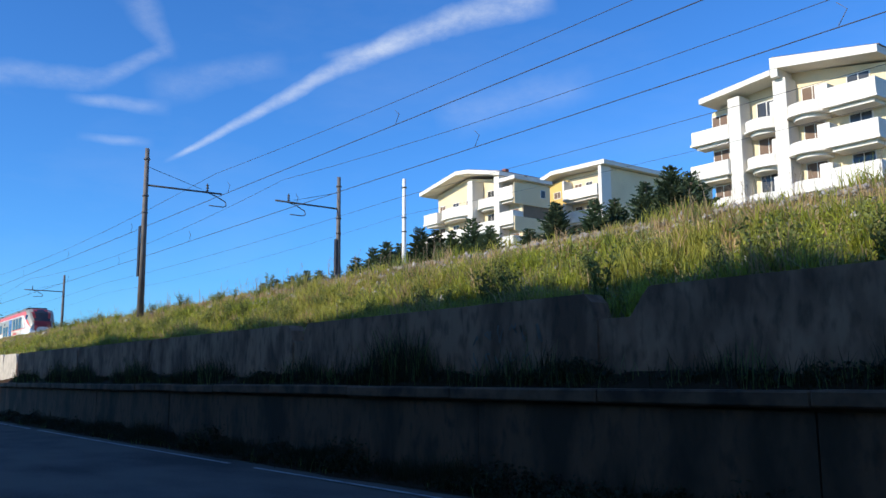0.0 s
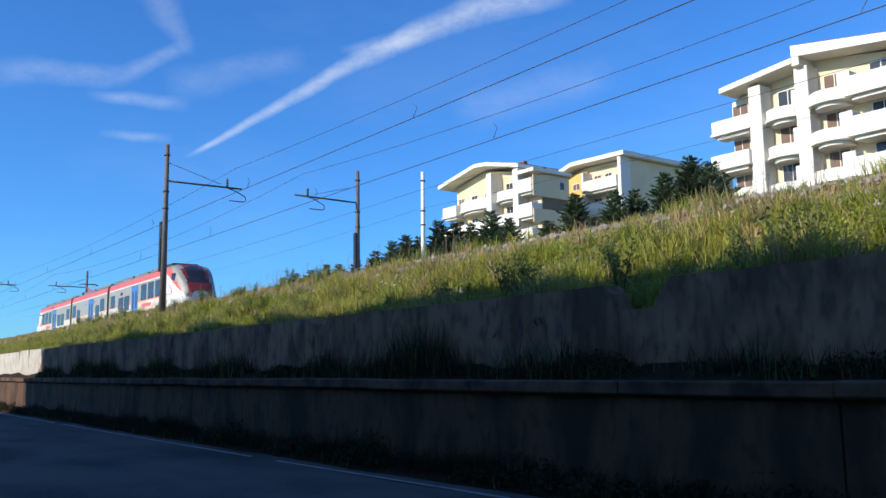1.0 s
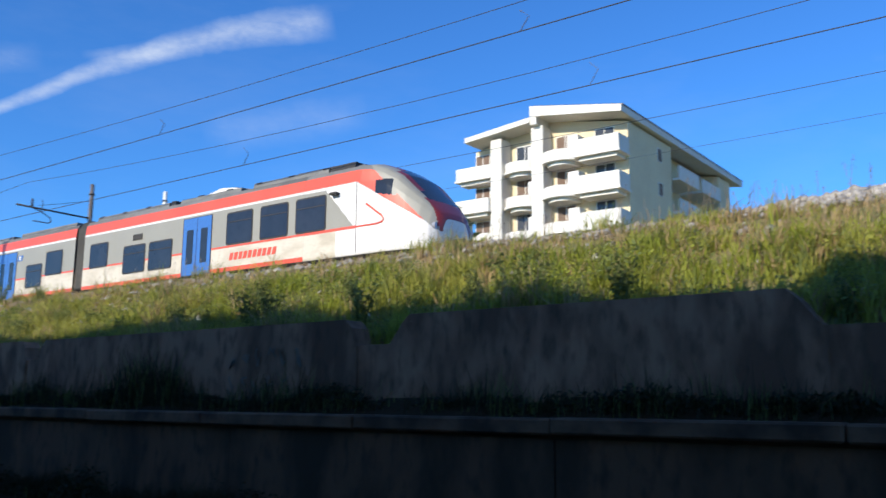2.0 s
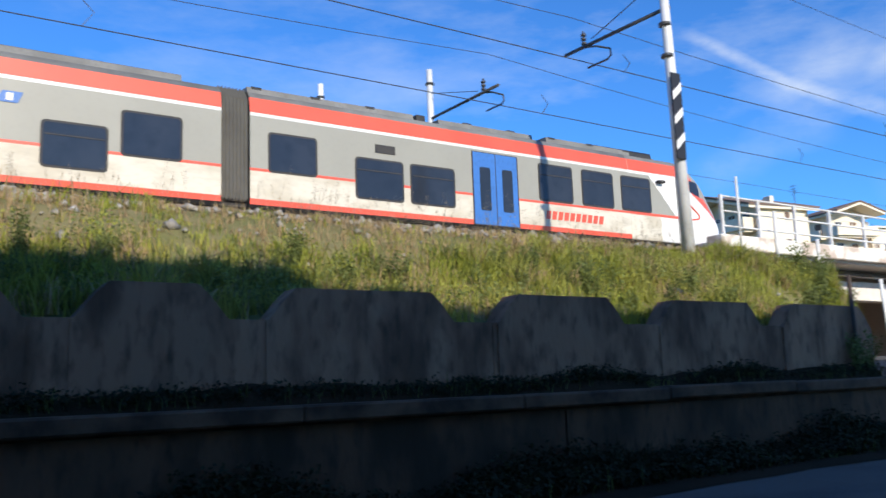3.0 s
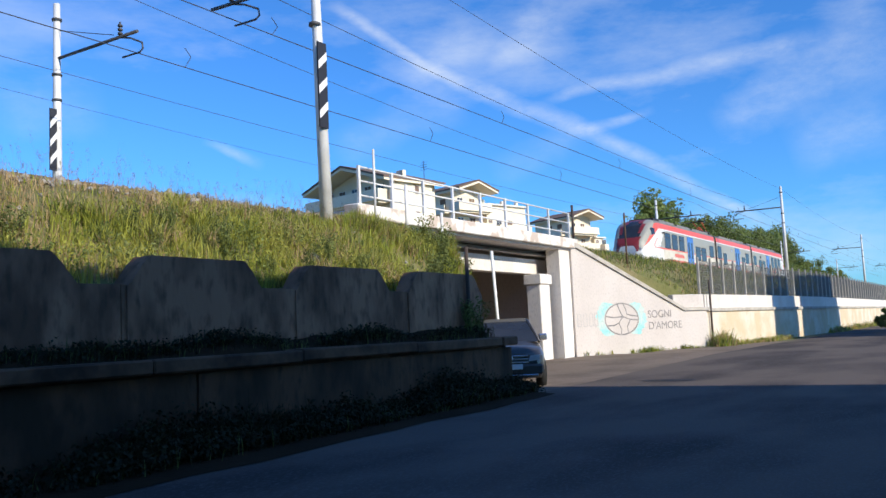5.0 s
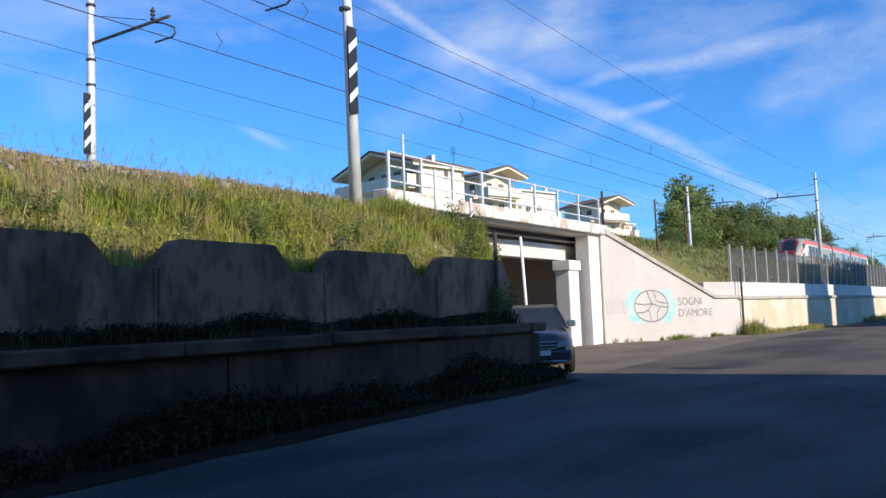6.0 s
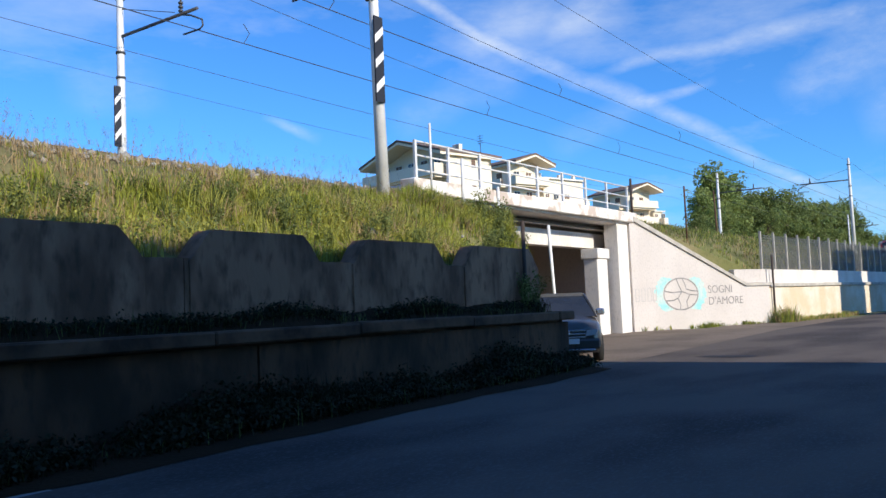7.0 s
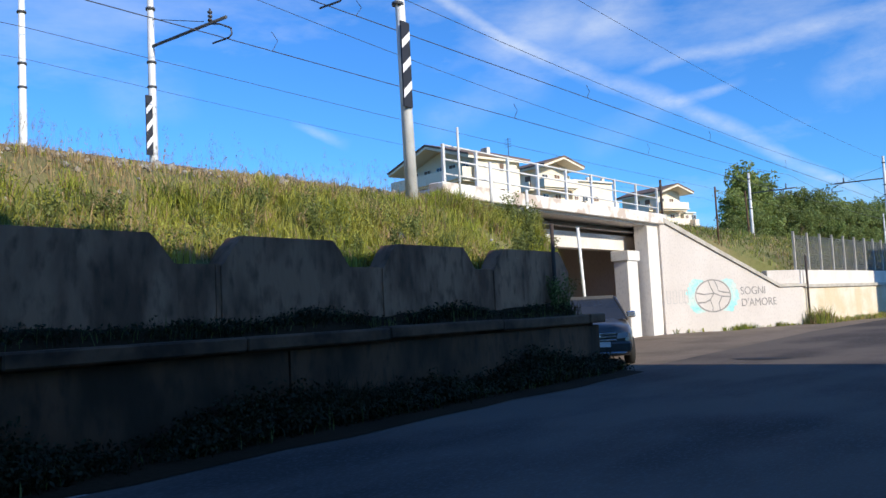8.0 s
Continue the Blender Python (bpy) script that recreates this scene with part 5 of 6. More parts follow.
# ---- trees ----
def leaf_cloud(rng, centres, radii, count, size, flat=0.8):
    """Small leaf quads round many clump centres."""
    n = len(centres) * count
    c = np.repeat(centres, count, 0)
    r = np.repeat(radii, count)
    d = rng.normal(size=(n, 3))
    d /= np.linalg.norm(d, axis=1)[:, None]
    p = c + d * (r * rng.uniform(0.35, 1.0, n) ** 0.5)[:, None] * np.array([1, 1, flat])
    nrm = d + rng.normal(size=(n, 3)) * 0.6
    nrm /= np.linalg.norm(nrm, axis=1)[:, None]
    u = np.cross(nrm, rng.normal(size=(n, 3)))
    u /= np.linalg.norm(u, axis=1)[:, None]
    v = np.cross(nrm, u)
    s = rng.uniform(0.6, 1.3, n)[:, None] * size
    quads = np.stack([p - u * s, p - v * s * 0.5, p + u * s, p + v * s * 0.5], 1)
    return quads.reshape(-1, 3), np.arange(n * 4).reshape(-1, 4)


def conifer(seed, height):
    """Whorls of rising branches, each a feather of narrow sprays."""
    rng = np.random.default_rng(seed)
    root = thing("conifer", "dark green conifer with a ragged pointed crown", "tree", None, "conifers")
    bm = bmesh.new()
    bm_tube(bm, [(0, 0, 0), (0.03, 0, height * 0.5), (0, 0, height * 0.99)], [0.12, 0.07, 0.012], 7)
    part("trunk", bm, BARK, root)
    base, way, size = [], [], []
    z = 0.2
    while z < height * 0.97:
        k = 1 - z / height
        m = max(5, int(11 * k) + 4)
        a0 = rng.uniform(0, 6.28)
        for i in range(m):
            a = a0 + 6.28 * i / m + rng.uniform(-0.35, 0.35)
            reach = (0.36 * height * k ** 0.8 + 0.08) * rng.uniform(0.5, 1.2)
            d = np.array([math.cos(a), math.sin(a), rng.uniform(0.15, 0.6)])
            n = max(4, int(reach / 0.055))
            for q in np.linspace(0.12, 1.0, n):
                p = np.array([0, 0, z]) + d * reach * q
                for side in (-0.75, 0.75, 0.0, rng.uniform(-0.5, 0.5)):
                    w = np.array([math.cos(a + side), math.sin(a + side), d[2] + rng.uniform(-0.35, 0.4)]) + rng.normal(size=3) * 0.15
                    base.append(p), way.append(w / np.linalg.norm(w)), size.append((0.14 + 0.24 * k) * (1.15 - 0.5 * q) * rng.uniform(0.7, 1.3))
        z += height * 0.029
    p, w, s = np.array(base), np.array(way), np.array(size)[:, None]
    u = np.cross(w, rng.normal(size=w.shape))
    u /= np.linalg.norm(u, axis=1)[:, None]
    quads = np.stack([p, p + w * s * 0.45 + u * s * 0.2, p + w * s, p + w * s * 0.45 - u * s * 0.2], 1).reshape(-1, 3)
    part("crown", mesh_arrays("crown", quads, np.arange(len(quads)).reshape(-1, 4), None, [CONIFER]), None, root)
    return root


def broadleaf(seed, height, slim=0.42):
    rng = np.random.default_rng(seed)
    root = thing("broadleaf_tree", "green leafy tree with an uneven crown", "tree", None, "trees beside the railway")
    bm = bmesh.new()
    bm_tube(bm, [(0, 0, 0), (0.1, 0.05, height * 0.35), (0, 0.1, height * 0.8)], [0.22, 0.15, 0.04], 8)
    cs, rs = [], []
    for k in range(26):
        z = height * rng.uniform(0.22, 0.97)
        w = height * slim * math.sin(math.pi * min(1, (z / height) * 0.8 + 0.18)) * rng.uniform(0.3, 1.0)
        a = rng.uniform(0, 6.28)
        p = Vector((w * math.cos(a), w * math.sin(a), z))
        bm_tube(bm, [(0.05, 0.05, z * 0.72), tuple(p * 0.55 + Vector((0, 0, z * 0.36))), tuple(p)], [0.06, 0.035, 0.012], 5)
        for q in range(5):
            cs.append(p + Vector(rng.normal(size=3)) * height * 0.055)
            rs.append(height * rng.uniform(0.05, 0.095))
    part("trunk", bm, BARK, root)
    v, f = leaf_cloud(rng, np.array([tuple(c) for c in cs]), np.array(rs), 40, 0.16, 0.85)
    part("crown", mesh_arrays("crown", v, f, None, [LEAVES]), None, root)
    return root


def planted(kinds, spots):
    for i, (x, y, z, s) in enumerate(spots):
        src = kinds[i % len(kinds)]
        m = Matrix.Translation((x, y, z)) @ Matrix.Rotation(i * 1.9, 4, "Z") @ Matrix.Diagonal((s, s, s, 1))
        if i < len(kinds):
            src.matrix_basis = m
        else:
            copy = copy_thing(src, Matrix.Identity(4))
            copy.matrix_basis = m


def by_ray(u, y, v, base, unit):
    """A spot at distance y in the direction u, with a crown that ends at the height v * y over the eye."""
    top = EYE + v * y
    return (u * y, y, base, (top - base) / unit)


CONES = [conifer(11, 4.0), conifer(12, 4.0), conifer(13, 4.0)]
planted(CONES, [by_ray(u, y, v, bank_z(u * y, y) - 0.1, 4.0) for u, y, v in (
    (-2.05, 36, 0.245), (-1.98, 37, 0.25), (-1.90, 36, 0.25), (-1.82, 38, 0.255), (-1.76, 36, 0.25), (-1.60, 36, 0.262), (-1.53, 37, 0.275), (-1.48, 36, 0.283), (-1.43, 38, 0.272), (-1.36, 36, 0.295), (-1.31, 37, 0.285),
    (-1.26, 36, 0.275), (-1.20, 37, 0.29), (-1.15, 36, 0.27), (-0.985, 34, 0.285), (-0.90, 35, 0.275), (-0.86, 37, 0.27), (-0.80, 36, 0.285), (-0.755, 34, 0.300), (-0.72, 37, 0.285), (-1.05, 36, 0.25), (-1.68, 37, 0.25))])
LEAFY = [broadleaf(21, 9.0), broadleaf(22, 9.0, 0.36), broadleaf(23, 9.0, 0.5), broadleaf(24, 9.0, 0.3)]
rng_t = random.Random(31)
wood = [(3.51, 31, 0.415), (3.73, 32, 0.45), (3.91, 31, 0.435), (4.17, 30, 0.452), (4.45, 32, 0.455), (4.77, 31, 0.473), (5.13, 30, 0.482), (5.46, 31, 0.495), (5.74, 30, 0.44)]
wood += [(3.38 + k * 0.19, rng_t.uniform(33, 37), 0.40 + 0.008 * k + rng_t.uniform(-0.02, 0.02)) for k in range(12)]
wood += [(2.93 + k * 0.17, rng_t.uniform(27.5, 29.5), 0.30 + 0.01 * k + rng_t.uniform(-0.025, 0.025)) for k in range(16)]
wood += [(6.0 + k * 0.5, rng_t.uniform(27, 30), 0.38 + rng_t.uniform(-0.03, 0.02)) for k in range(5)]
POPLARS = [broadleaf(51, 9.0, 0.19), broadleaf(52, 9.0, 0.22)]
planted(POPLARS, [by_ray(u, y, v, 4.9, 9.0) for u, y, v in ((3.127, 31, 0.472), (3.05, 32, 0.42), (3.24, 31.5, 0.445), (3.17, 33, 0.44), (2.98, 31, 0.37))])
planted(LEAFY, [by_ray(u, y, v, 4.9, 9.0) for u, y, v in wood])
planted([broadleaf(41, 3.0, 0.6)], [(56.5, 3.9, 0.3, 0.75)])


# ---- grass ----
def blades(rng, pts, high, per, width, spread, bend=0.35, mats=(0,)):
    """Tufts of narrow bent blades on the points."""
    n = len(pts) * per
    p = np.repeat(pts, per, 0) + np.concatenate([rng.normal(size=(n, 2)) * spread, np.zeros((n, 1))], 1)
    h = np.repeat(high, per) * rng.uniform(0.55, 1.15, n)
    a = rng.uniform(0, 6.283, n)
    lean = np.stack([np.cos(a), np.sin(a)], 1) * (h * rng.uniform(0.05, bend, n))[:, None]
    b = rng.uniform(0, 6.283, n)
    w = np.stack([np.cos(b), np.sin(b), np.zeros(n)], 1) * (width * rng.uniform(0.6, 1.3, n))[:, None]
    z = np.zeros((n, 3))
    z[:, 2] = 1
    mid = p + z * (h * 0.55)[:, None]
    mid[:, :2] += lean * 0.35
    tip = p + z * (h * (1 - 0.45 * (np.linalg.norm(lean, axis=1) / np.maximum(h, 0.01)) ** 2))[:, None]
    tip[:, :2] += lean
    base = p - z * 0.06
    v = np.stack([base - w, base + w, mid + w * 0.8, mid - w * 0.8, tip + w * 0.15, tip - w * 0.15], 1).reshape(-1, 3)
    k = np.arange(n)[:, None] * 6
    f = np.concatenate([k + np.array([0, 1, 2, 3]), k + np.array([3, 2, 4, 5])], 0)
    m = np.repeat(rng.choice(mats, len(pts)), per)
    return v, f, np.concatenate([m, m])


def stuff(name, label, category, pieces, mats):
    vs, fs, ms, k = [], [], [], 0
    for v, f, m in pieces:
        vs.append(v), fs.append(f + k), ms.append(m)
        k += len(v)
    me = mesh_arrays(name, np.concatenate(vs), np.concatenate(fs), np.concatenate(ms), mats)
    return tagged(new(name, me), label, category, kind="stuff")


def bank_points(rng, n, x0, x1, y0, y1):
    x, y = rng.uniform(x0, x1, n), rng.uniform(y0, y1, n)
    return np.array([(a, b, slope_z(a, b)) for a, b in zip(x, y)])


def patchy(pts, scale, seed):
    return np.array([noise.noise((p[0] * scale, p[1] * scale * 1.5, seed)) for p in pts])


def lushness(x, y):
    """1 on the green lower slope, 0 on the dry stony shoulder."""
    far = np.interp(x, [-60, -20, -4, 1, 7, 12, 17, 18], [12.4, 12.7, 12.7, 11.7, 11.9, 13.0, 13.6, 14.6])
    return np.clip((far - y) / 1.1 + 0.5, 0, 1)


def bank_grass():
    rng = np.random.default_rng(5)
    out = []
    # short turf everywhere, thicker near the viewer, thin and dry on the shoulder
    for n, x0, x1, y0, y1, per, wd in ((9000, -26, 18, 10.05, 15.0, 8, 0.011), (700, 17.2, 22.8, 12.75, 14.0, 9, 0.011), (6500, -60, -26, 10.05, 15.0, 7, 0.02), (5000, -112, -60, 10.05, 15.0, 7, 0.03)):
        p = bank_points(rng, n, x0, x1, y0, y1)
        q = patchy(p, 0.35, 2.0)
        g = lushness(p[:, 0], p[:, 1])
        keep = rng.uniform(0, 1, n) < 0.45 + 0.55 * g
        p, q, g = p[keep], q[keep], g[keep]
        hi = 0.15 + 0.10 * g + 0.14 * np.clip(q + 0.3, 0, 1)
        dry = q * 0.8 + rng.normal(size=len(p)) * 0.22 - (g - 0.5) * 0.8 > 0.04
        out.append(blades(rng, p[~dry], hi[~dry], per, wd, 0.06, 0.9, (0, 0, 0, 2)))
        out.append(blades(rng, p[dry], hi[dry] * 0.9, per, wd * 0.75, 0.07, 1.1, (1, 1, 1, 0)))
    # arching tussocks with dark hollows between them
    for n, x0, x1, y0, y1, wd, per in ((3000, -26, 17.4, 10.12, 13.9, 0.010, 26), (420, 17.0, 22.7, 12.8, 13.75, 0.011, 26), (1900, -64, -26, 10.12, 13.9, 0.016, 20)):
        p = bank_points(rng, n, x0, x1, y0, y1)
        q = patchy(p, 0.7, 9.0)
        g = lushness(p[:, 0], p[:, 1])
        keep = (q + rng.normal(size=n) * 0.18 > -0.12) & (rng.uniform(0, 1, n) < g)
        p, q, g = p[keep], q[keep], g[keep]
        high = (0.30 + 0.34 * np.clip(q + 0.35, 0, 1)) * (0.6 + 0.4 * g)
        out.append(blades(rng, p, high, per, wd, 0.075, 1.25, (0, 0, 0, 0, 1, 2)))
    # ragged tufts along the crest
    p = bank_points(rng, 900, -60, 4, 13.5, 14.7)
    q = patchy(p, 0.8, 21.0) + rng.normal(size=len(p)) * 0.2
    p, q = p[q > 0], q[q > 0]
    out.append(blades(rng, p, 0.25 + 0.5 * np.clip(q, 0, 0.7), 14, 0.010, 0.09, 0.8, (0, 0, 1, 2)))
    # straw lying between the tussocks
    p = bank_points(rng, 2600, -40, 17, 10.4, 14.4)
    out.append(blades(rng, p, rng.uniform(0.15, 0.4, len(p)), 4, 0.006, 0.1, 1.9, (1,)))
    # rank growth that stands over the wall top
    n = 3400
    x = rng.uniform(-60, 3, n)
    q = np.array([noise.noise((a * 0.4, 2.0, 6.0)) for a in x]) + rng.normal(size=n) * 0.12
    x, q = x[q > -0.12], q[q > -0.12]
    y = rng.uniform(10.08, 10.6, len(x))
    out.append(blades(rng, np.stack([x, y, np.full(len(x), 2.62)], 1), 0.3 + 0.75 * np.clip(q + 0.2, 0, 0.9), 9, 0.010, 0.05, 0.95, (0, 0, 2, 1)))
    return stuff("bank_grass", "tall green and dry wild grass on the slope", "grass", out, [GRASS, DRY, WEED])


def seed_stalks():
    """Thin flowering stalks that stand against the sky along the crest."""
    rng = np.random.default_rng(77)
    out = []
    p = np.concatenate([bank_points(rng, 330, 6, 17.2, 12.6, 14.6), bank_points(rng, 180, -10, 6, 13.4, 14.6), bank_points(rng, 260, -58, -18, 13.6, 14.7)])
    h = rng.uniform(0.3, 0.95, len(p)) * np.where(rng.uniform(0, 1, len(p)) < 0.5, 0.7, 1.0)
    a = rng.uniform(0, 6.283, len(p))
    lean = np.stack([np.cos(a), np.sin(a)], 1) * (h * rng.uniform(0.02, 0.3, len(p)))[:, None]
    w = np.array([0.0028, 0.0028, 0.0])
    tip = p + np.concatenate([lean, h[:, None]], 1)
    mid = p + np.concatenate([lean * 0.35, h[:, None] * 0.55], 1)
    v = np.stack([p - w, p + w, mid + w, mid - w, tip + w * 0.6, tip - w * 0.6], 1).reshape(-1, 3)
    k = np.arange(len(p))[:, None] * 6
    f = np.concatenate([k + np.array([0, 1, 2, 3]), k + np.array([3, 2, 4, 5])], 0)
    out.append((v, f, np.zeros(len(f), int)))
    head = np.concatenate([p + (tip - p) * q for q in (0.78, 0.88, 0.97)])
    size = np.tile(h * 0.065, 3)
    v, f = leaf_cloud(rng, head, size, 7, 0.011, 1.6)
    out.append((v, f, np.zeros(len(f), int)))
    return stuff("seed_stalks", "thin brownish flowering grass stalks along the crest", "grass", out, [SEED])


seed_stalks()
bank_grass()


def weed(seed, height):
    rng = np.random.default_rng(seed)
    root = thing("weed", "dark green leafy weed among the grass", "weed", None, "weeds on the slope")
    bm = bmesh.new()
    cs = []
    for k in range(7):
        a, r = rng.uniform(0, 6.28), height * rng.uniform(0.1, 0.35)
        top = (r * math.cos(a), r * math.sin(a), height * rng.uniform(0.7, 1.0))
        bm_tube(bm, [(0, 0, -0.05), (top[0] * 0.4, top[1] * 0.4, top[2] * 0.5), top], [0.012, 0.009, 0.004], 4)
        for q in np.linspace(0.3, 1, 7):
            cs.append((top[0] * q * q, top[1] * q * q, top[2] * q))
    tagged(part("stem", bm, WEED, root), kind="stuff")
    v, f = leaf_cloud(rng, np.array(cs), np.full(len(cs), 0.11 * height), 9, 0.035 * height, 1.0)
    tagged(part("foliage", mesh_arrays("foliage", v, f, None, [WEED]), None, root), kind="stuff")
    return root


rng_w = random.Random(17)
WEEDS = [weed(1, 1.0), weed(2, 1.0), weed(3, 1.0)]
spots = []
for k in range(95):
    x = rng_w.uniform(-45, 16.5)
    y = rng_w.uniform(10.1, 11.7)
    spots.append((x, y, bank_z(x, y) - 0.05, rng_w.uniform(0.4, 0.85)))
for x in (-12.2, -11.7, -9.4, -6.6, -6.2, -4.8, 16.6, 16.9):
    spots.append((x, 10.5, bank_z(x, 10.5) - 0.1 - (0.3 if x > 16 else 0), 1.15))
for k in range(34):
    x = rng_w.uniform(-58, -24)
    spots.append((x, rng_w.uniform(13.6, 14.5), bank_z(x, 14.0) - 0.1, rng_w.uniform(0.35, 0.8)))
for x, y in ((20.6, 13.3), (21.3, 13.2), (21.9, 13.3), (22.4, 13.1), (22.3, 13.6), (21.0, 12.9), (17.5, 10.4), (17.8, 11.0), (17.6, 11.8)):
    spots.append((x, y, slope_z(x, y) - 0.1, rng_w.uniform(0.8, 1.2)))
for x, s in ((16.3, 0.9), (16.7, 1.0)):
    spots.append((x, 9.5, LEDGE_Z, s))
planted(WEEDS, spots)


def leafy_cover():
    """Low broad-leaved plants in drifts on the lower slope."""
    rng = np.random.default_rng(26)
    p = np.concatenate([bank_points(rng, 4600, -50, 17.2, 10.1, 12.3), bank_points(rng, 420, 18.5, 22.8, 12.8, 13.7)])
    q = patchy(p, 0.55, 14.0)
    keep = q + rng.normal(size=len(p)) * 0.15 - (p[:, 1] - 10.6) * 0.10 + np.where(p[:, 0] > 18, 0.5, 0.0) > 0.0
    p = p[keep]
    v, f = leaf_cloud(rng, p + np.array([0, 0, 0.26]), np.full(len(p), 0.20), 14, 0.03, 1.2)
    m = np.repeat(rng.choice((0, 2, 2, 2), len(p)), 14)
    return stuff("leafy_cover", "bright green leafy plants in drifts on the slope", "plants", [(v, f, m)], [GRASS, DRY, WEED])


leafy_cover()


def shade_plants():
    """Weeds at the foot of the wall and along its ledge, shade put into their colour."""
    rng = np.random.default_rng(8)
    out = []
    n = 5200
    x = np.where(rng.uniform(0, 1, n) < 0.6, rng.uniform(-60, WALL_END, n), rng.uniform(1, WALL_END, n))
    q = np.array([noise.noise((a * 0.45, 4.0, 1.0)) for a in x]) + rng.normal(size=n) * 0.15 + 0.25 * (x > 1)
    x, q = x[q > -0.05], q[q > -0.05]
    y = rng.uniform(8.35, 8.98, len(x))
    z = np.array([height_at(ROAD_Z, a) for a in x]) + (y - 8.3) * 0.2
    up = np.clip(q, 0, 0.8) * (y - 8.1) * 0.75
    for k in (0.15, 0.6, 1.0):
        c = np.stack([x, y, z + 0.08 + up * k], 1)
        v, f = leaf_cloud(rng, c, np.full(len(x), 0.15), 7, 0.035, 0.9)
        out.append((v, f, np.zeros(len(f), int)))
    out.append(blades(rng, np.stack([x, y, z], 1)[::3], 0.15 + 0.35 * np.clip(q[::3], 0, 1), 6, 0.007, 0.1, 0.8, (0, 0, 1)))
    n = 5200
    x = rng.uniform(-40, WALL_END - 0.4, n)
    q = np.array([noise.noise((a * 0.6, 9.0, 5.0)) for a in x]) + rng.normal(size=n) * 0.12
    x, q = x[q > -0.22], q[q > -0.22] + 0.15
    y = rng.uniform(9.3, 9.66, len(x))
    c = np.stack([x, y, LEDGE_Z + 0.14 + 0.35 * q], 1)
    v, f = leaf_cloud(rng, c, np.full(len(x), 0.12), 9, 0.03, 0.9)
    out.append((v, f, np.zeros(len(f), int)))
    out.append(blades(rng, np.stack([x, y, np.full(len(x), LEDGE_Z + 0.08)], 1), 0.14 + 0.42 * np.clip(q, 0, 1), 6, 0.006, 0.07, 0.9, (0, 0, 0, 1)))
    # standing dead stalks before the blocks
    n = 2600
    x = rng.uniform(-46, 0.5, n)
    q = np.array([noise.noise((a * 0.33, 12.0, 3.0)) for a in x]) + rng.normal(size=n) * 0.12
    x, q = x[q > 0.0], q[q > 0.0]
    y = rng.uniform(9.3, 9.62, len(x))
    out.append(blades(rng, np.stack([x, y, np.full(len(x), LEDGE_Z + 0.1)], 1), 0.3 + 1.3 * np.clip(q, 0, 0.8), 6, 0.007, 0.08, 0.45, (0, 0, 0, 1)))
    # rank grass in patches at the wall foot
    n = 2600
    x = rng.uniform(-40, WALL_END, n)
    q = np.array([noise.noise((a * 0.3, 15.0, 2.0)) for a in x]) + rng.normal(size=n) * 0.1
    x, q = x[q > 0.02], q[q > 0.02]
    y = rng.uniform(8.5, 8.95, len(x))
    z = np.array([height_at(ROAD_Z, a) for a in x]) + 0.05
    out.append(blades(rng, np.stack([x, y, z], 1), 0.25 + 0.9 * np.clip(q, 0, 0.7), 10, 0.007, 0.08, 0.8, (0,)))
    return stuff("wall_weeds", "weeds along the wall foot and ledge, darkened for shade", "weeds", out, [SHADE_WEED, WEED])


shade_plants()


def right_plants():
    rng = np.random.default_rng(18)
    out = []
    n = 5000
    x = rng.uniform(33.2, 120, n)
    y0 = np.interp(x, [32.9, 36, 40.2, 50.5, 64, 100], [14.4, 13.3, 11.7, 10.6, 9.8, 9.5])
    y = y0 + (15.5 - y0) * rng.uniform(0, 1, n)
    z0 = np.maximum(2.75, 5.0 - (x - 32.9) * 0.30)
    u = (y - y0) / (14.9 - y0)
    z = np.where(u < 0.5, z0 + (5.0 - z0) * 1.2 * u, z0 + (5 - z0) * (0.6 + 0.8 * (u - 0.5)))
    out.append(blades(rng, np.stack([x, y, np.minimum(z, 5.05)], 1), rng.uniform(0.08, 0.3, n), 8, 0.016, 0.2, 1.0, (0, 2, 1, 2, 2)))
    # at the foot of the roadside walls
    for n, xa, xb, hh in ((110, 40.5, 41.6, 0.85), (190, 41.6, 52, 0.32), (260, 64, 100, 0.6)):
        x = rng.uniform(xa, xb, n)
        y = np.interp(x, [p[0] for p in FAR_Y], [p[1] for p in FAR_Y]) - rng.uniform(0.05, 0.8, n)
        z = np.array([height_at(ROAD_Z, a) for a in x])
        out.append(blades(rng, np.stack([x, y, z], 1), rng.uniform(0.1, hh, n), 9, 0.016, 0.14, 0.9, (0, 2, 1)))
    x = np.concatenate([rng.uniform(0.4, WING_L - 0.3, 26), rng.normal(4.6, 0.35, 30), rng.normal(7.0, 0.25, 14)])
    x = np.clip(x, 0.3, WING_L - 0.3)
    base = np.array([tuple(WING_M @ Vector((a, -0.06, height_at(ROAD_Z, 36)))) for a in x])
    out.append(blades(rng, base, rng.uniform(0.06, 0.28, len(x)), 9, 0.014, 0.08, 1.0, (2, 2, 0)))
    return stuff("roadside_grass", "green and dry grass along the roadside walls", "grass", out, [GRASS, DRY, WEED])


right_plants()


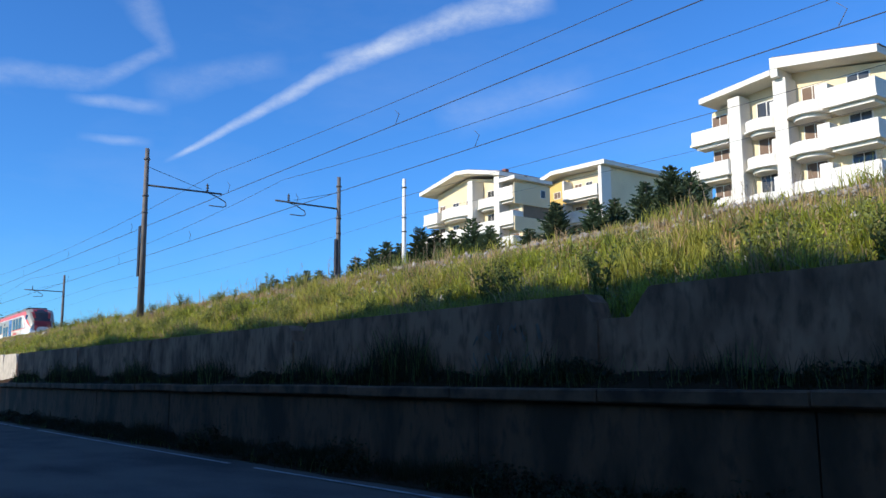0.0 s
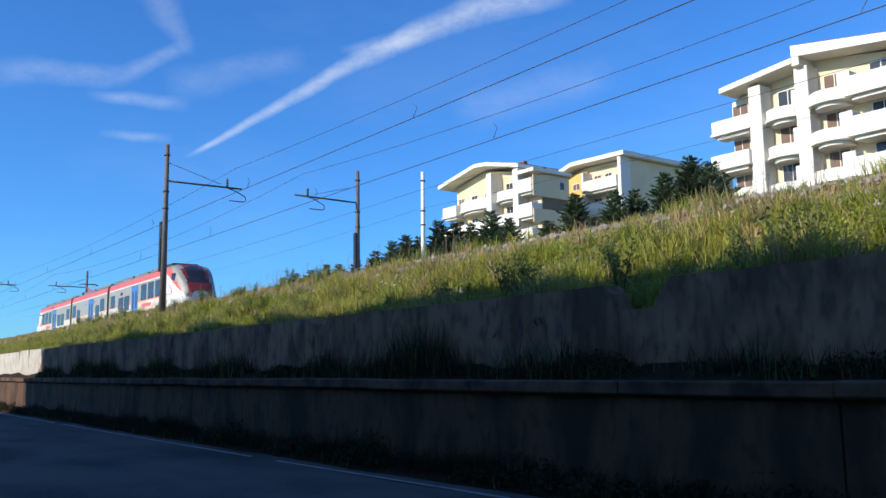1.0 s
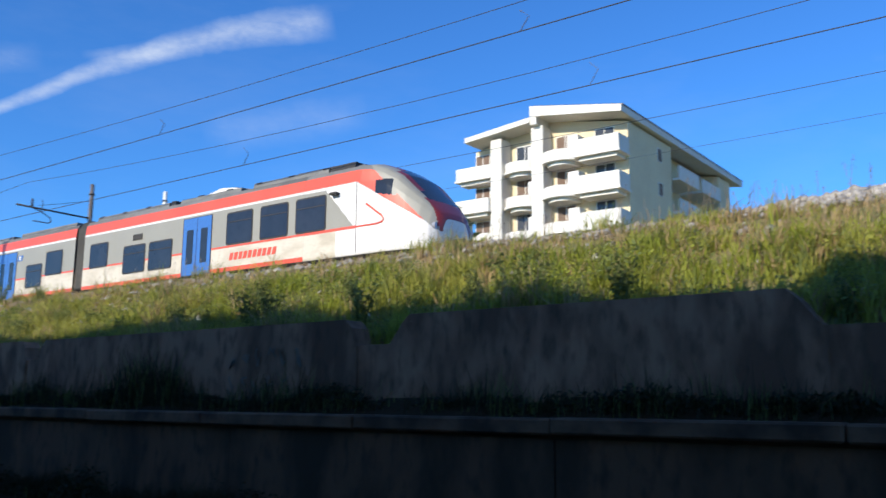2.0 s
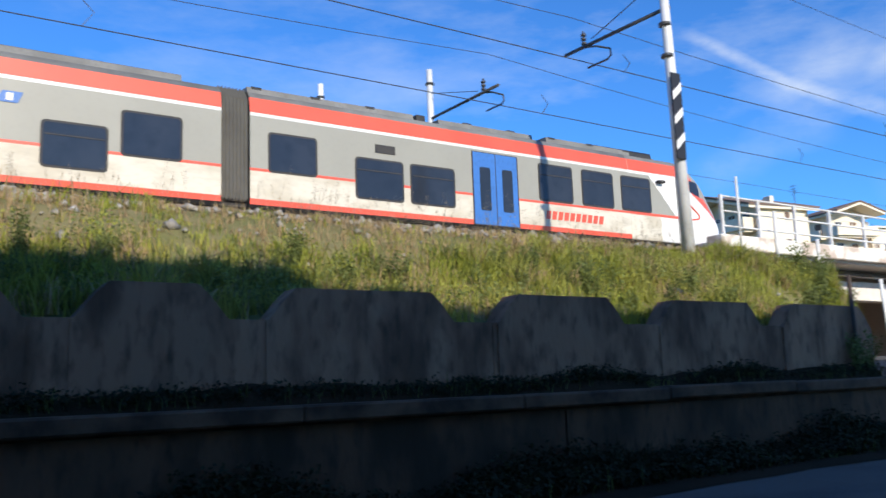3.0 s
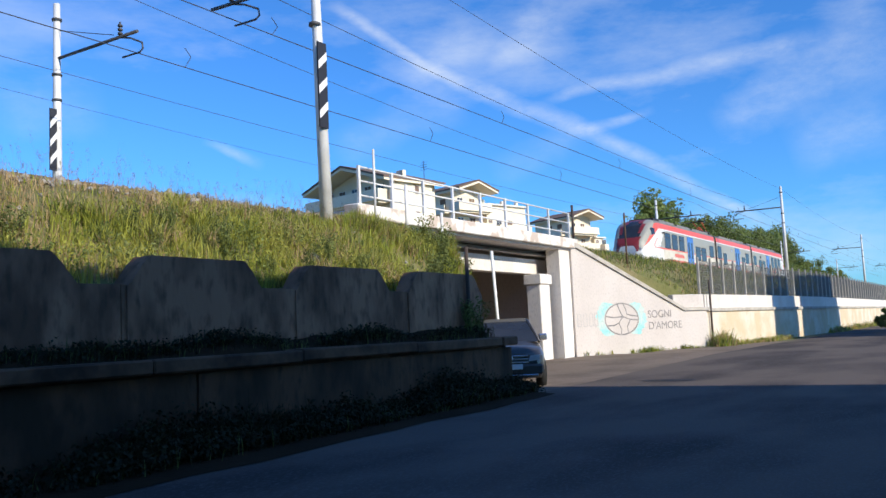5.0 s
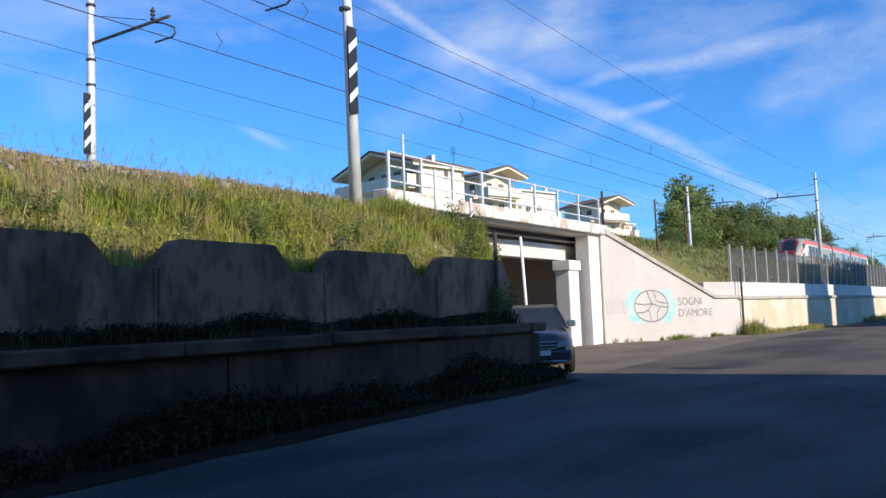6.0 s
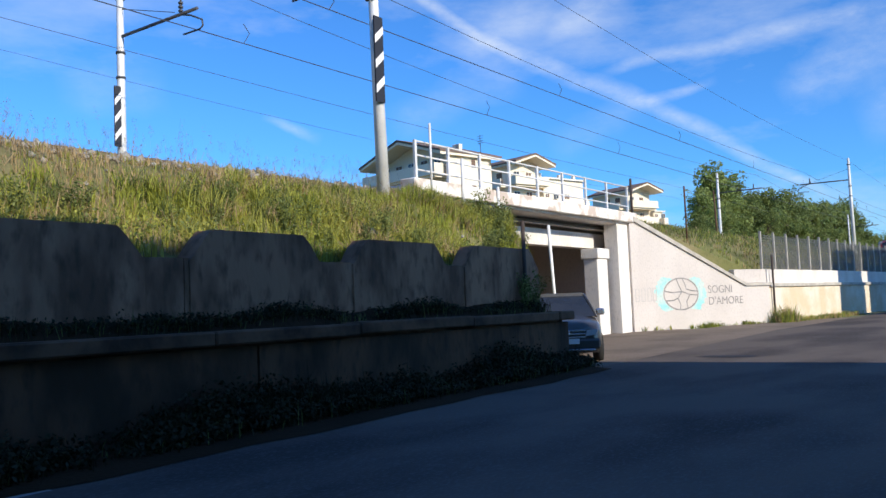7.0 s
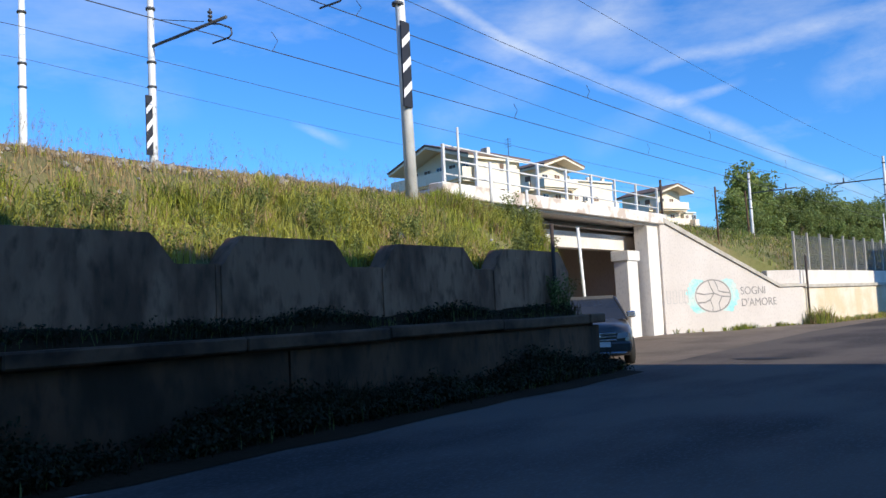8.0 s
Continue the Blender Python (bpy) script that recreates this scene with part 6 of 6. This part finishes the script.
def loose_stones():
    rng = np.random.default_rng(4)
    vs, fs = [], []
    n = 3200
    x = np.where(rng.uniform(0, 1, n) < 0.5, rng.uniform(-60, 18, n), rng.uniform(-42, -6, n))
    y = np.where(rng.uniform(0, 1, n) < 0.75, rng.normal(14.5, 0.35, n), rng.uniform(11.0, 14.5, n))
    for i in range(n):
        s = rng.uniform(0.035, 0.09) * (1.9 if rng.uniform() < 0.12 else 1)
        c = np.array([x[i], y[i], bank_z(x[i], min(y[i], 15.2)) + 0.05])
        d = rng.normal(size=(6, 3)) * 0.18 + np.array([[1, 0, 0], [-1, 0, 0], [0, 1, 0], [0, -1, 0], [0, 0, 0.8], [0, 0, -0.8]])
        vs.append(c + d * s)
        k = i * 6
        fs += [(k + a, k + b, k + e) for a, b, e in ((0, 2, 4), (2, 1, 4), (1, 3, 4), (3, 0, 4), (2, 0, 5), (1, 2, 5), (3, 1, 5), (0, 3, 5))]
    me = mesh_arrays("loose_stones", np.concatenate(vs), np.array(fs), None, [BALLAST])
    return tagged(new("loose_stones", me), "pale loose ballast stones along the crest", "stones", kind="stuff")


loose_stones()


def ballast_heap():
    """A low bank of pale stones between the crest and the track."""
    rng = np.random.default_rng(14)
    vs, fs = [], []
    for i in range(2000):
        x, k = rng.uniform(-6.2, 3.5), rng.uniform(0, 1)
        h = 0.42 * min(1, (x + 6.2) / 2.5, (3.5 - x) / 2) * (0.75 + 0.4 * noise.noise((x * 0.9, 3.0, 2.0)))
        y = 15.0 + 0.9 * k
        s = rng.uniform(0.05, 0.13)
        c = np.array([x, y, 4.86 + max(0.02, h * math.sin(min(1, k * 1.4) * 1.57)) + rng.uniform(-0.03, 0.03)])
        d = rng.normal(size=(6, 3)) * 0.2 + np.array([[1, 0, 0], [-1, 0, 0], [0, 1, 0], [0, -1, 0], [0, 0, 0.8], [0, 0, -0.8]])
        vs.append(c + d * s)
        m = i * 6
        fs += [(m + a, m + b, m + e) for a, b, e in ((0, 2, 4), (2, 1, 4), (1, 3, 4), (3, 0, 4), (2, 0, 5), (1, 2, 5), (3, 1, 5), (0, 3, 5))]
    me = mesh_arrays("ballast_heap", np.concatenate(vs), np.array(fs), None, [BALLAST])
    return tagged(new("ballast_heap", me), "low heap of pale grey ballast stones beside the track", "stones", kind="stuff")


ballast_heap()


# ---- fences and posts ----
def roadside_fence():
    root = thing("roadside_fence", "grey post and wire mesh fence on the parapet", "fence")
    px = [p[0] for p in FAR_Y]
    py = [p[1] for p in FAR_Y]
    bm = bmesh.new()
    for k in range(28):
        bm_box(bm, k * 0.06 - 0.008, k * 0.06 + 0.008, -0.004, 0.004, 0, 1.6)
    for k in range(14):
        bm_box(bm, 0, 1.65, -0.006, 0.006, k * 0.12 + 0.012, k * 0.12 + 0.024)
    panel = mesh_of("mesh_panel", bm, MESH_WIRE)
    bm = bmesh.new()
    bm_box(bm, -0.05, 0.05, -0.05, 0.05, 0, 1.78, 0, 0.01)
    post = mesh_of("post", bm, COPING_AND_LIT_WALL)
    x = 40.85
    while x < 150:
        y, y2 = np.interp(x, px, py) + 0.3, np.interp(x + 1.65, px, py) + 0.3
        a = math.atan2(y2 - y, 1.65)
        o = part("post", post, None, root)
        o.location = (x, y, 2.85)
        o = part("mesh_panel", panel, None, root)
        o.matrix_basis = Matrix.Translation((x, y, 2.87)) @ Matrix.Rotation(a, 4, "Z")
        x += 1.65 * math.cos(a)
    return root


roadside_fence()


def lone_post(x, y, z0, z1, r, mat, label, tilt=0.0):
    bm = bmesh.new()
    bm_tube(bm, [(0, 0, 0), (tilt, 0, z1 - z0)], r, 7)
    ob = tagged(new("post", mesh_of("post", bm, mat)), label, "post", "loose posts")
    ob.location = (x, y, z0)


lone_post(16.5, 9.60, LEDGE_Z, 3.53, 0.045, RUSTY, "dark rusty post at the wall's end")
lone_post(22.53, 12.06, 0.2, 3.97, 0.048, WHITE_POLE, "pale leaning post at the wall's end", -0.32)
lone_post(41.0, 10.75, 0.35, 3.5, 0.05, RUSTY, "dark post before the roadside wall")
lone_post(18.9, 13.79, 4.82, 6.75, 0.035, STEEL, "thin steel rod on the bridge end")
lone_post(20.4, 13.78, 4.3, 5.95, 0.05, STEEL, "grey fence post below the bridge railing")
lone_post(22.3, 13.78, 3.9, 5.3, 0.05, STEEL, "grey fence post below the bridge railing")
lone_post(32.7, 13.9, 4.95, 6.6, 0.05, RUSTY, "dark post at the bridge corner")
lone_post(36.9, 13.2, 3.2, 6.6, 0.04, LEDGE, "thin weathered pole on the bank")

# ---- paint on the walls ----
CYAN = material("cyan_spray_paint", (0.30, 0.62, 0.60), 0.85, second=(0.55, 0.60, 0.54), scale=1.6, fine=12, bump=0.05, amount=0.9)
CHARCOAL = material("grey_spray_paint", (0.24, 0.228, 0.22), 0.85, second=(0.40, 0.37, 0.345), scale=3, fine=14, bump=0.05)
FADED = material("faded_spray_paint", (0.47, 0.44, 0.42), 0.85, second=(0.55, 0.51, 0.46), scale=3, fine=14, bump=0.05)
CHALK = material("pale_spray_paint", (0.17, 0.14, 0.11), 0.85, second=(0.08, 0.08, 0.08), scale=4, fine=10, bump=0.05)


def ribbon(bm, pts, w, y):
    """A flat painted line on a wall in its x-z plane."""
    pts = [Vector((p[0], 0, p[1])) for p in pts]
    rows = []
    for i, p in enumerate(pts):
        d = (pts[min(i + 1, len(pts) - 1)] - pts[max(i - 1, 0)]).normalized()
        n = Vector((-d.z, 0, d.x)) * w / 2
        rows.append([bm.verts.new((q.x, y, q.z)) for q in (p - n, p + n)])
    for a, b in zip(rows, rows[1:]):
        bm.faces.new((a[0], b[0], b[1], a[1]))


def mural():
    cx, cz, rx, rz = 2.86, 1.86, 1.06, 0.66
    bm = bmesh.new()
    rng = random.Random(3)
    for a0, a1 in ((-60, 62), (118, 242)):
        inner, outer = [], []
        for k in range(25):
            a = radians(a0 + (a1 - a0) * k / 24)
            e = min(1, k / 3, (24 - k) / 3)
            s = 1.06
            o = 1.06 + (0.42 + rng.uniform(-0.09, 0.09)) * max(0.15, e)
            inner.append(bm.verts.new((cx + rx * s * math.cos(a), -0.004, cz + rz * s * math.sin(a))))
            outer.append(bm.verts.new((cx + rx * o * math.cos(a), -0.004, cz + rz * o * math.sin(a))))
        for k in range(24):
            bm.faces.new((inner[k], inner[k + 1], outer[k + 1], outer[k]))
    part("cyan_halo", bm, CYAN, WING, "sprayed cyan leaves round the ball")
    bm = bmesh.new()
    def arc(points, w=0.06):
        ribbon(bm, [(cx + rx * x, cz + rz * z) for x, z in points], w, -0.006)
    arc([(math.cos(radians(a)), math.sin(radians(a))) for a in range(0, 361, 12)])
    arc([(-0.25, 0.97), (-0.1, 0.5), (0.05, 0.15), (0.5, -0.05), (0.97, -0.1)])
    arc([(0.1, 0.99), (0.25, 0.6), (0.3, 0.3), (0.6, 0.2), (0.97, 0.15)])
    arc([(0.05, 0.15), (-0.2, -0.25), (-0.5, -0.4), (-0.9, -0.4)])
    arc([(-0.2, -0.25), (-0.05, -0.7), (-0.1, -0.98)])
    arc([(-0.95, 0.2), (-0.5, 0.1), (0.05, 0.15)])
    arc([(0.5, -0.05), (0.3, -0.5), (0.35, -0.92)])
    part("ball_outline", bm, CHARCOAL, WING, "sprayed grey outline of a ball")
    for text, x, z in (("SOGNI", 5.40, 1.86), ("D'AMORE", 5.75, 1.36)):
        ob = letters(text, x, z, -0.006, 0.56, CHARCOAL, WING, "painted_lettering", -1, 0.0)
        ob["label"] = "grey sprayed block letters"
        ob.scale = (0.98, 0.85, 1)
    for k, x in enumerate((0.15, 0.5, 0.85, 1.15)):
        bm = bmesh.new()
        ribbon(bm, [(x, 1.62), (x, 2.12), (x + 0.2, 2.12), (x + 0.2, 1.62), (x, 1.62)], 0.05, -0.005)
        part("faded_mark", bm, FADED, WING)


mural()


def wall_scribble():
    ob = [o for o in bpy.data.objects if o.name == "wall_upper"][0]
    rng = random.Random(6)
    for k in range(11):
        bm = bmesh.new()
        x = -11.7 + (k % 6) * 0.33 + rng.uniform(-0.05, 0.05)
        z = 2.36 - (k // 6) * 0.45
        ribbon(bm, [(x + rng.uniform(0, 0.25), z + rng.uniform(-0.17, 0.17)) for q in range(5)], 0.035, 9.655)
        part("scribble", bm, CHALK, ob)


wall_scribble()


def dark_patch():
    bm = bmesh.new()
    rng = random.Random(9)
    vs = []
    for k in range(22):
        a = 6.2832 * k / 22
        r = 1 + rng.uniform(-0.15, 0.15)
        vs.append(bm.verts.new((20.3 + 0.32 * r * math.cos(a), 6.45 + 0.72 * r * math.sin(a), height_at(ROAD_Z, 20.3) + 0.006)))
    bm.faces.new(vs)
    return setting("road_patch", bm, material("dark_road_patch", (0.018, 0.018, 0.02), 0.8, scale=2), "dark oval patch on the road", "road patch")


dark_patch()

# ---- parked car ----
CAR_PAINT = material("car_dark_paint", (0.07, 0.066, 0.062), 0.3, 0.3, second=(0.05, 0.047, 0.045), scale=1, bump=0, coat=0.6)
CHROME = material("car_chrome", (0.75, 0.75, 0.76), 0.2, 0.9, bump=0)
RUBBER = material("tyre_rubber", (0.02, 0.02, 0.02), 0.9)


def parked_car():
    """Front at y = 0, body along +y; x: half width 0.87."""
    root = thing("parked_car", "dark grey hatchback parked at the wall's end", "car", pose(18.14, 9.5, 0.25, 0, 0, -56))
    st = [(0.0, 0.60, 0.74, 0.34), (0.10, 0.72, 0.84, 0.24), (0.45, 0.82, 0.92, 0.2), (0.95, 0.86, 1.00, 0.2), (1.6, 0.87, 1.02, 0.2), (3.4, 0.87, 1.02, 0.2), (4.0, 0.80, 0.98, 0.25), (4.1, 0.7, 0.9, 0.35)]
    bm = bmesh.new()
    rings = []
    for y, w, top, low in st:
        rings.append([bm.verts.new(p) for p in ((-w * 0.9, y, low), (-w, y, low + 0.2), (-w, y, top - 0.2), (-w * 0.9, y, top - 0.05), (-w * 0.5, y, top), (w * 0.5, y, top), (w * 0.9, y, top - 0.05), (w, y, top - 0.2), (w, y, low + 0.2), (w * 0.9, y, low))])
    for a, b in zip(rings, rings[1:]):
        for k in range(10):
            bm.faces.new((a[k], a[(k + 1) % 10], b[(k + 1) % 10], b[k])).smooth = True
    bm.faces.new(rings[0])
    bm.faces.new(rings[-1][::-1])
    bmesh.ops.recalc_face_normals(bm, faces=bm.faces)
    body = part("body", bm, CAR_PAINT, root)
    bm = bmesh.new()
    cab = [(0.95, 0.80, 0.98), (1.75, 0.66, 1.46), (2.3, 0.64, 1.50), (3.3, 0.64, 1.46), (4.0, 0.72, 1.0)]
    rings = [[bm.verts.new(p) for p in ((-0.82, y if i in (0, 4) else y, 0.97), (-w, y, z), (w, y, z), (0.82, y, 0.97))] for i, (y, w, z) in enumerate(cab)]
    for i, (a, b) in enumerate(zip(rings, rings[1:])):
        for k in range(3):
            f = bm.faces.new((a[k], a[k + 1], b[k + 1], b[k]))
            f.material_index = 0 if k == 1 and 0 < i < 3 else 1
    bmesh.ops.recalc_face_normals(bm, faces=bm.faces)
    part("cabin", bm, [CAR_PAINT, T_GLASS], root, "dark glazed cabin")
    for sd in (-1, 1):
        bm = bmesh.new()
        bm_tube(bm, [(sd * 0.80, 0.98, 0.98), (sd * 0.655, 1.76, 1.465), (sd * 0.64, 2.3, 1.505), (sd * 0.64, 3.3, 1.465), (sd * 0.74, 3.95, 1.02)], 0.035, 6)
        part("roof_pillar", bm, CAR_PAINT, root)
    bm = bmesh.new()
    bm_prism(bm, [(-0.62, 1.455), (0.62, 1.455), (0.58, 1.525), (-0.58, 1.525)], "y", 1.74, 3.3)
    part("roof", bm, material("car_roof_paint", (0.16, 0.16, 0.165), 0.3, 0.3, second=(0.13, 0.13, 0.135), scale=1, bump=0, coat=0.6), root, "grey metallic roof")
    for sd in (-1, 1):
        bm = bmesh.new()
        bm_prism(bm, [(sd * 0.40, 0.58), (sd * 0.62, 0.60), (sd * 0.68, 0.72), (sd * 0.44, 0.70)], "y", -0.02, 0.22)
        part("headlight", bm, LIGHT_GLASS, root, "clear headlight")
        bm = bmesh.new()
        bm_box(bm, sd * 0.92 - 0.1, sd * 0.92 + 0.1, 1.12, 1.26, 1.0, 1.15, 0, 0.03)
        part("mirror", bm, CHROME, root, "bright door mirror")
        bm = bmesh.new()
        bm_tube(bm, [(sd * 0.55, -0.02, 0.36), (sd * 0.55, 0.06, 0.36)], 0.07, 10)
        part("fog_light", bm, LIGHT_GLASS, root)
        for y in (0.75, 3.25):
            bm = bmesh.new()
            bm_tube(bm, [(sd * 0.68, y, 0.31), (sd * 0.86, y, 0.31)], 0.31, 18)
            wh = part("wheel", bm, RUBBER, root)
            bm = bmesh.new()
            bm_tube(bm, [(sd * 0.85, y, 0.31), (sd * 0.875, y, 0.31)], 0.2, 14)
            part("rim", bm, CHROME, wh)
    for z in (0.56, 0.63, 0.70):
        box_part("grille_bar", -0.4, 0.4, -0.03, 0.05, z - 0.018, z + 0.018, CHROME, root, "chrome grille bar", 0.008)
    box_part("badge", -0.07, 0.07, -0.045, 0.05, 0.60, 0.72, CHROME, root, "round chrome badge", 0.03)
    box_part("lower_trim", -0.6, 0.6, -0.09, 0.0, 0.27, 0.31, CHROME, root, "chrome lower trim", 0.01)
    box_part("bumper", -0.72, 0.72, -0.07, 0.1, 0.30, 0.52, CAR_PAINT, root, "", 0.04)
    box_part("number_plate", -0.26, 0.26, -0.085, -0.07, 0.42, 0.53, WHITE, root, "blank white number plate")
    root.matrix_basis = root.matrix_basis @ Matrix.Diagonal((1.08, 1.08, 1.1, 1))
    return root


parked_car()


# ---- what moves ----
NOSE = [(0.0, -93.2), (0.5, -73.3), (1.0, -53.4), (1.5, -33.2), (1.8, -21.2), (2.0, -13.4), (2.2, -5.6), (2.75, 16.0), (3.3, 37.7), (3.5, 45.8), (4.0, 67.2), (4.5, 87.2), (5.2, 115.0), (6.0, 146.5), (6.5, 167.0), (7.0, 188.0), (8.0, 231.0)]


def on_track(x):
    """The train's pose with its nose at x, both ends on the bending line."""
    a, b = FAR_TRACK + track_shift(x), FAR_TRACK + track_shift(x - LEN)
    return pose(x, a, RAIL_Z, 0, 0, math.degrees(math.atan2(a - b, LEN)))


def motions():
    walk(TRAIN, [(t, on_track(x)) for t, x in NOSE])


motions()
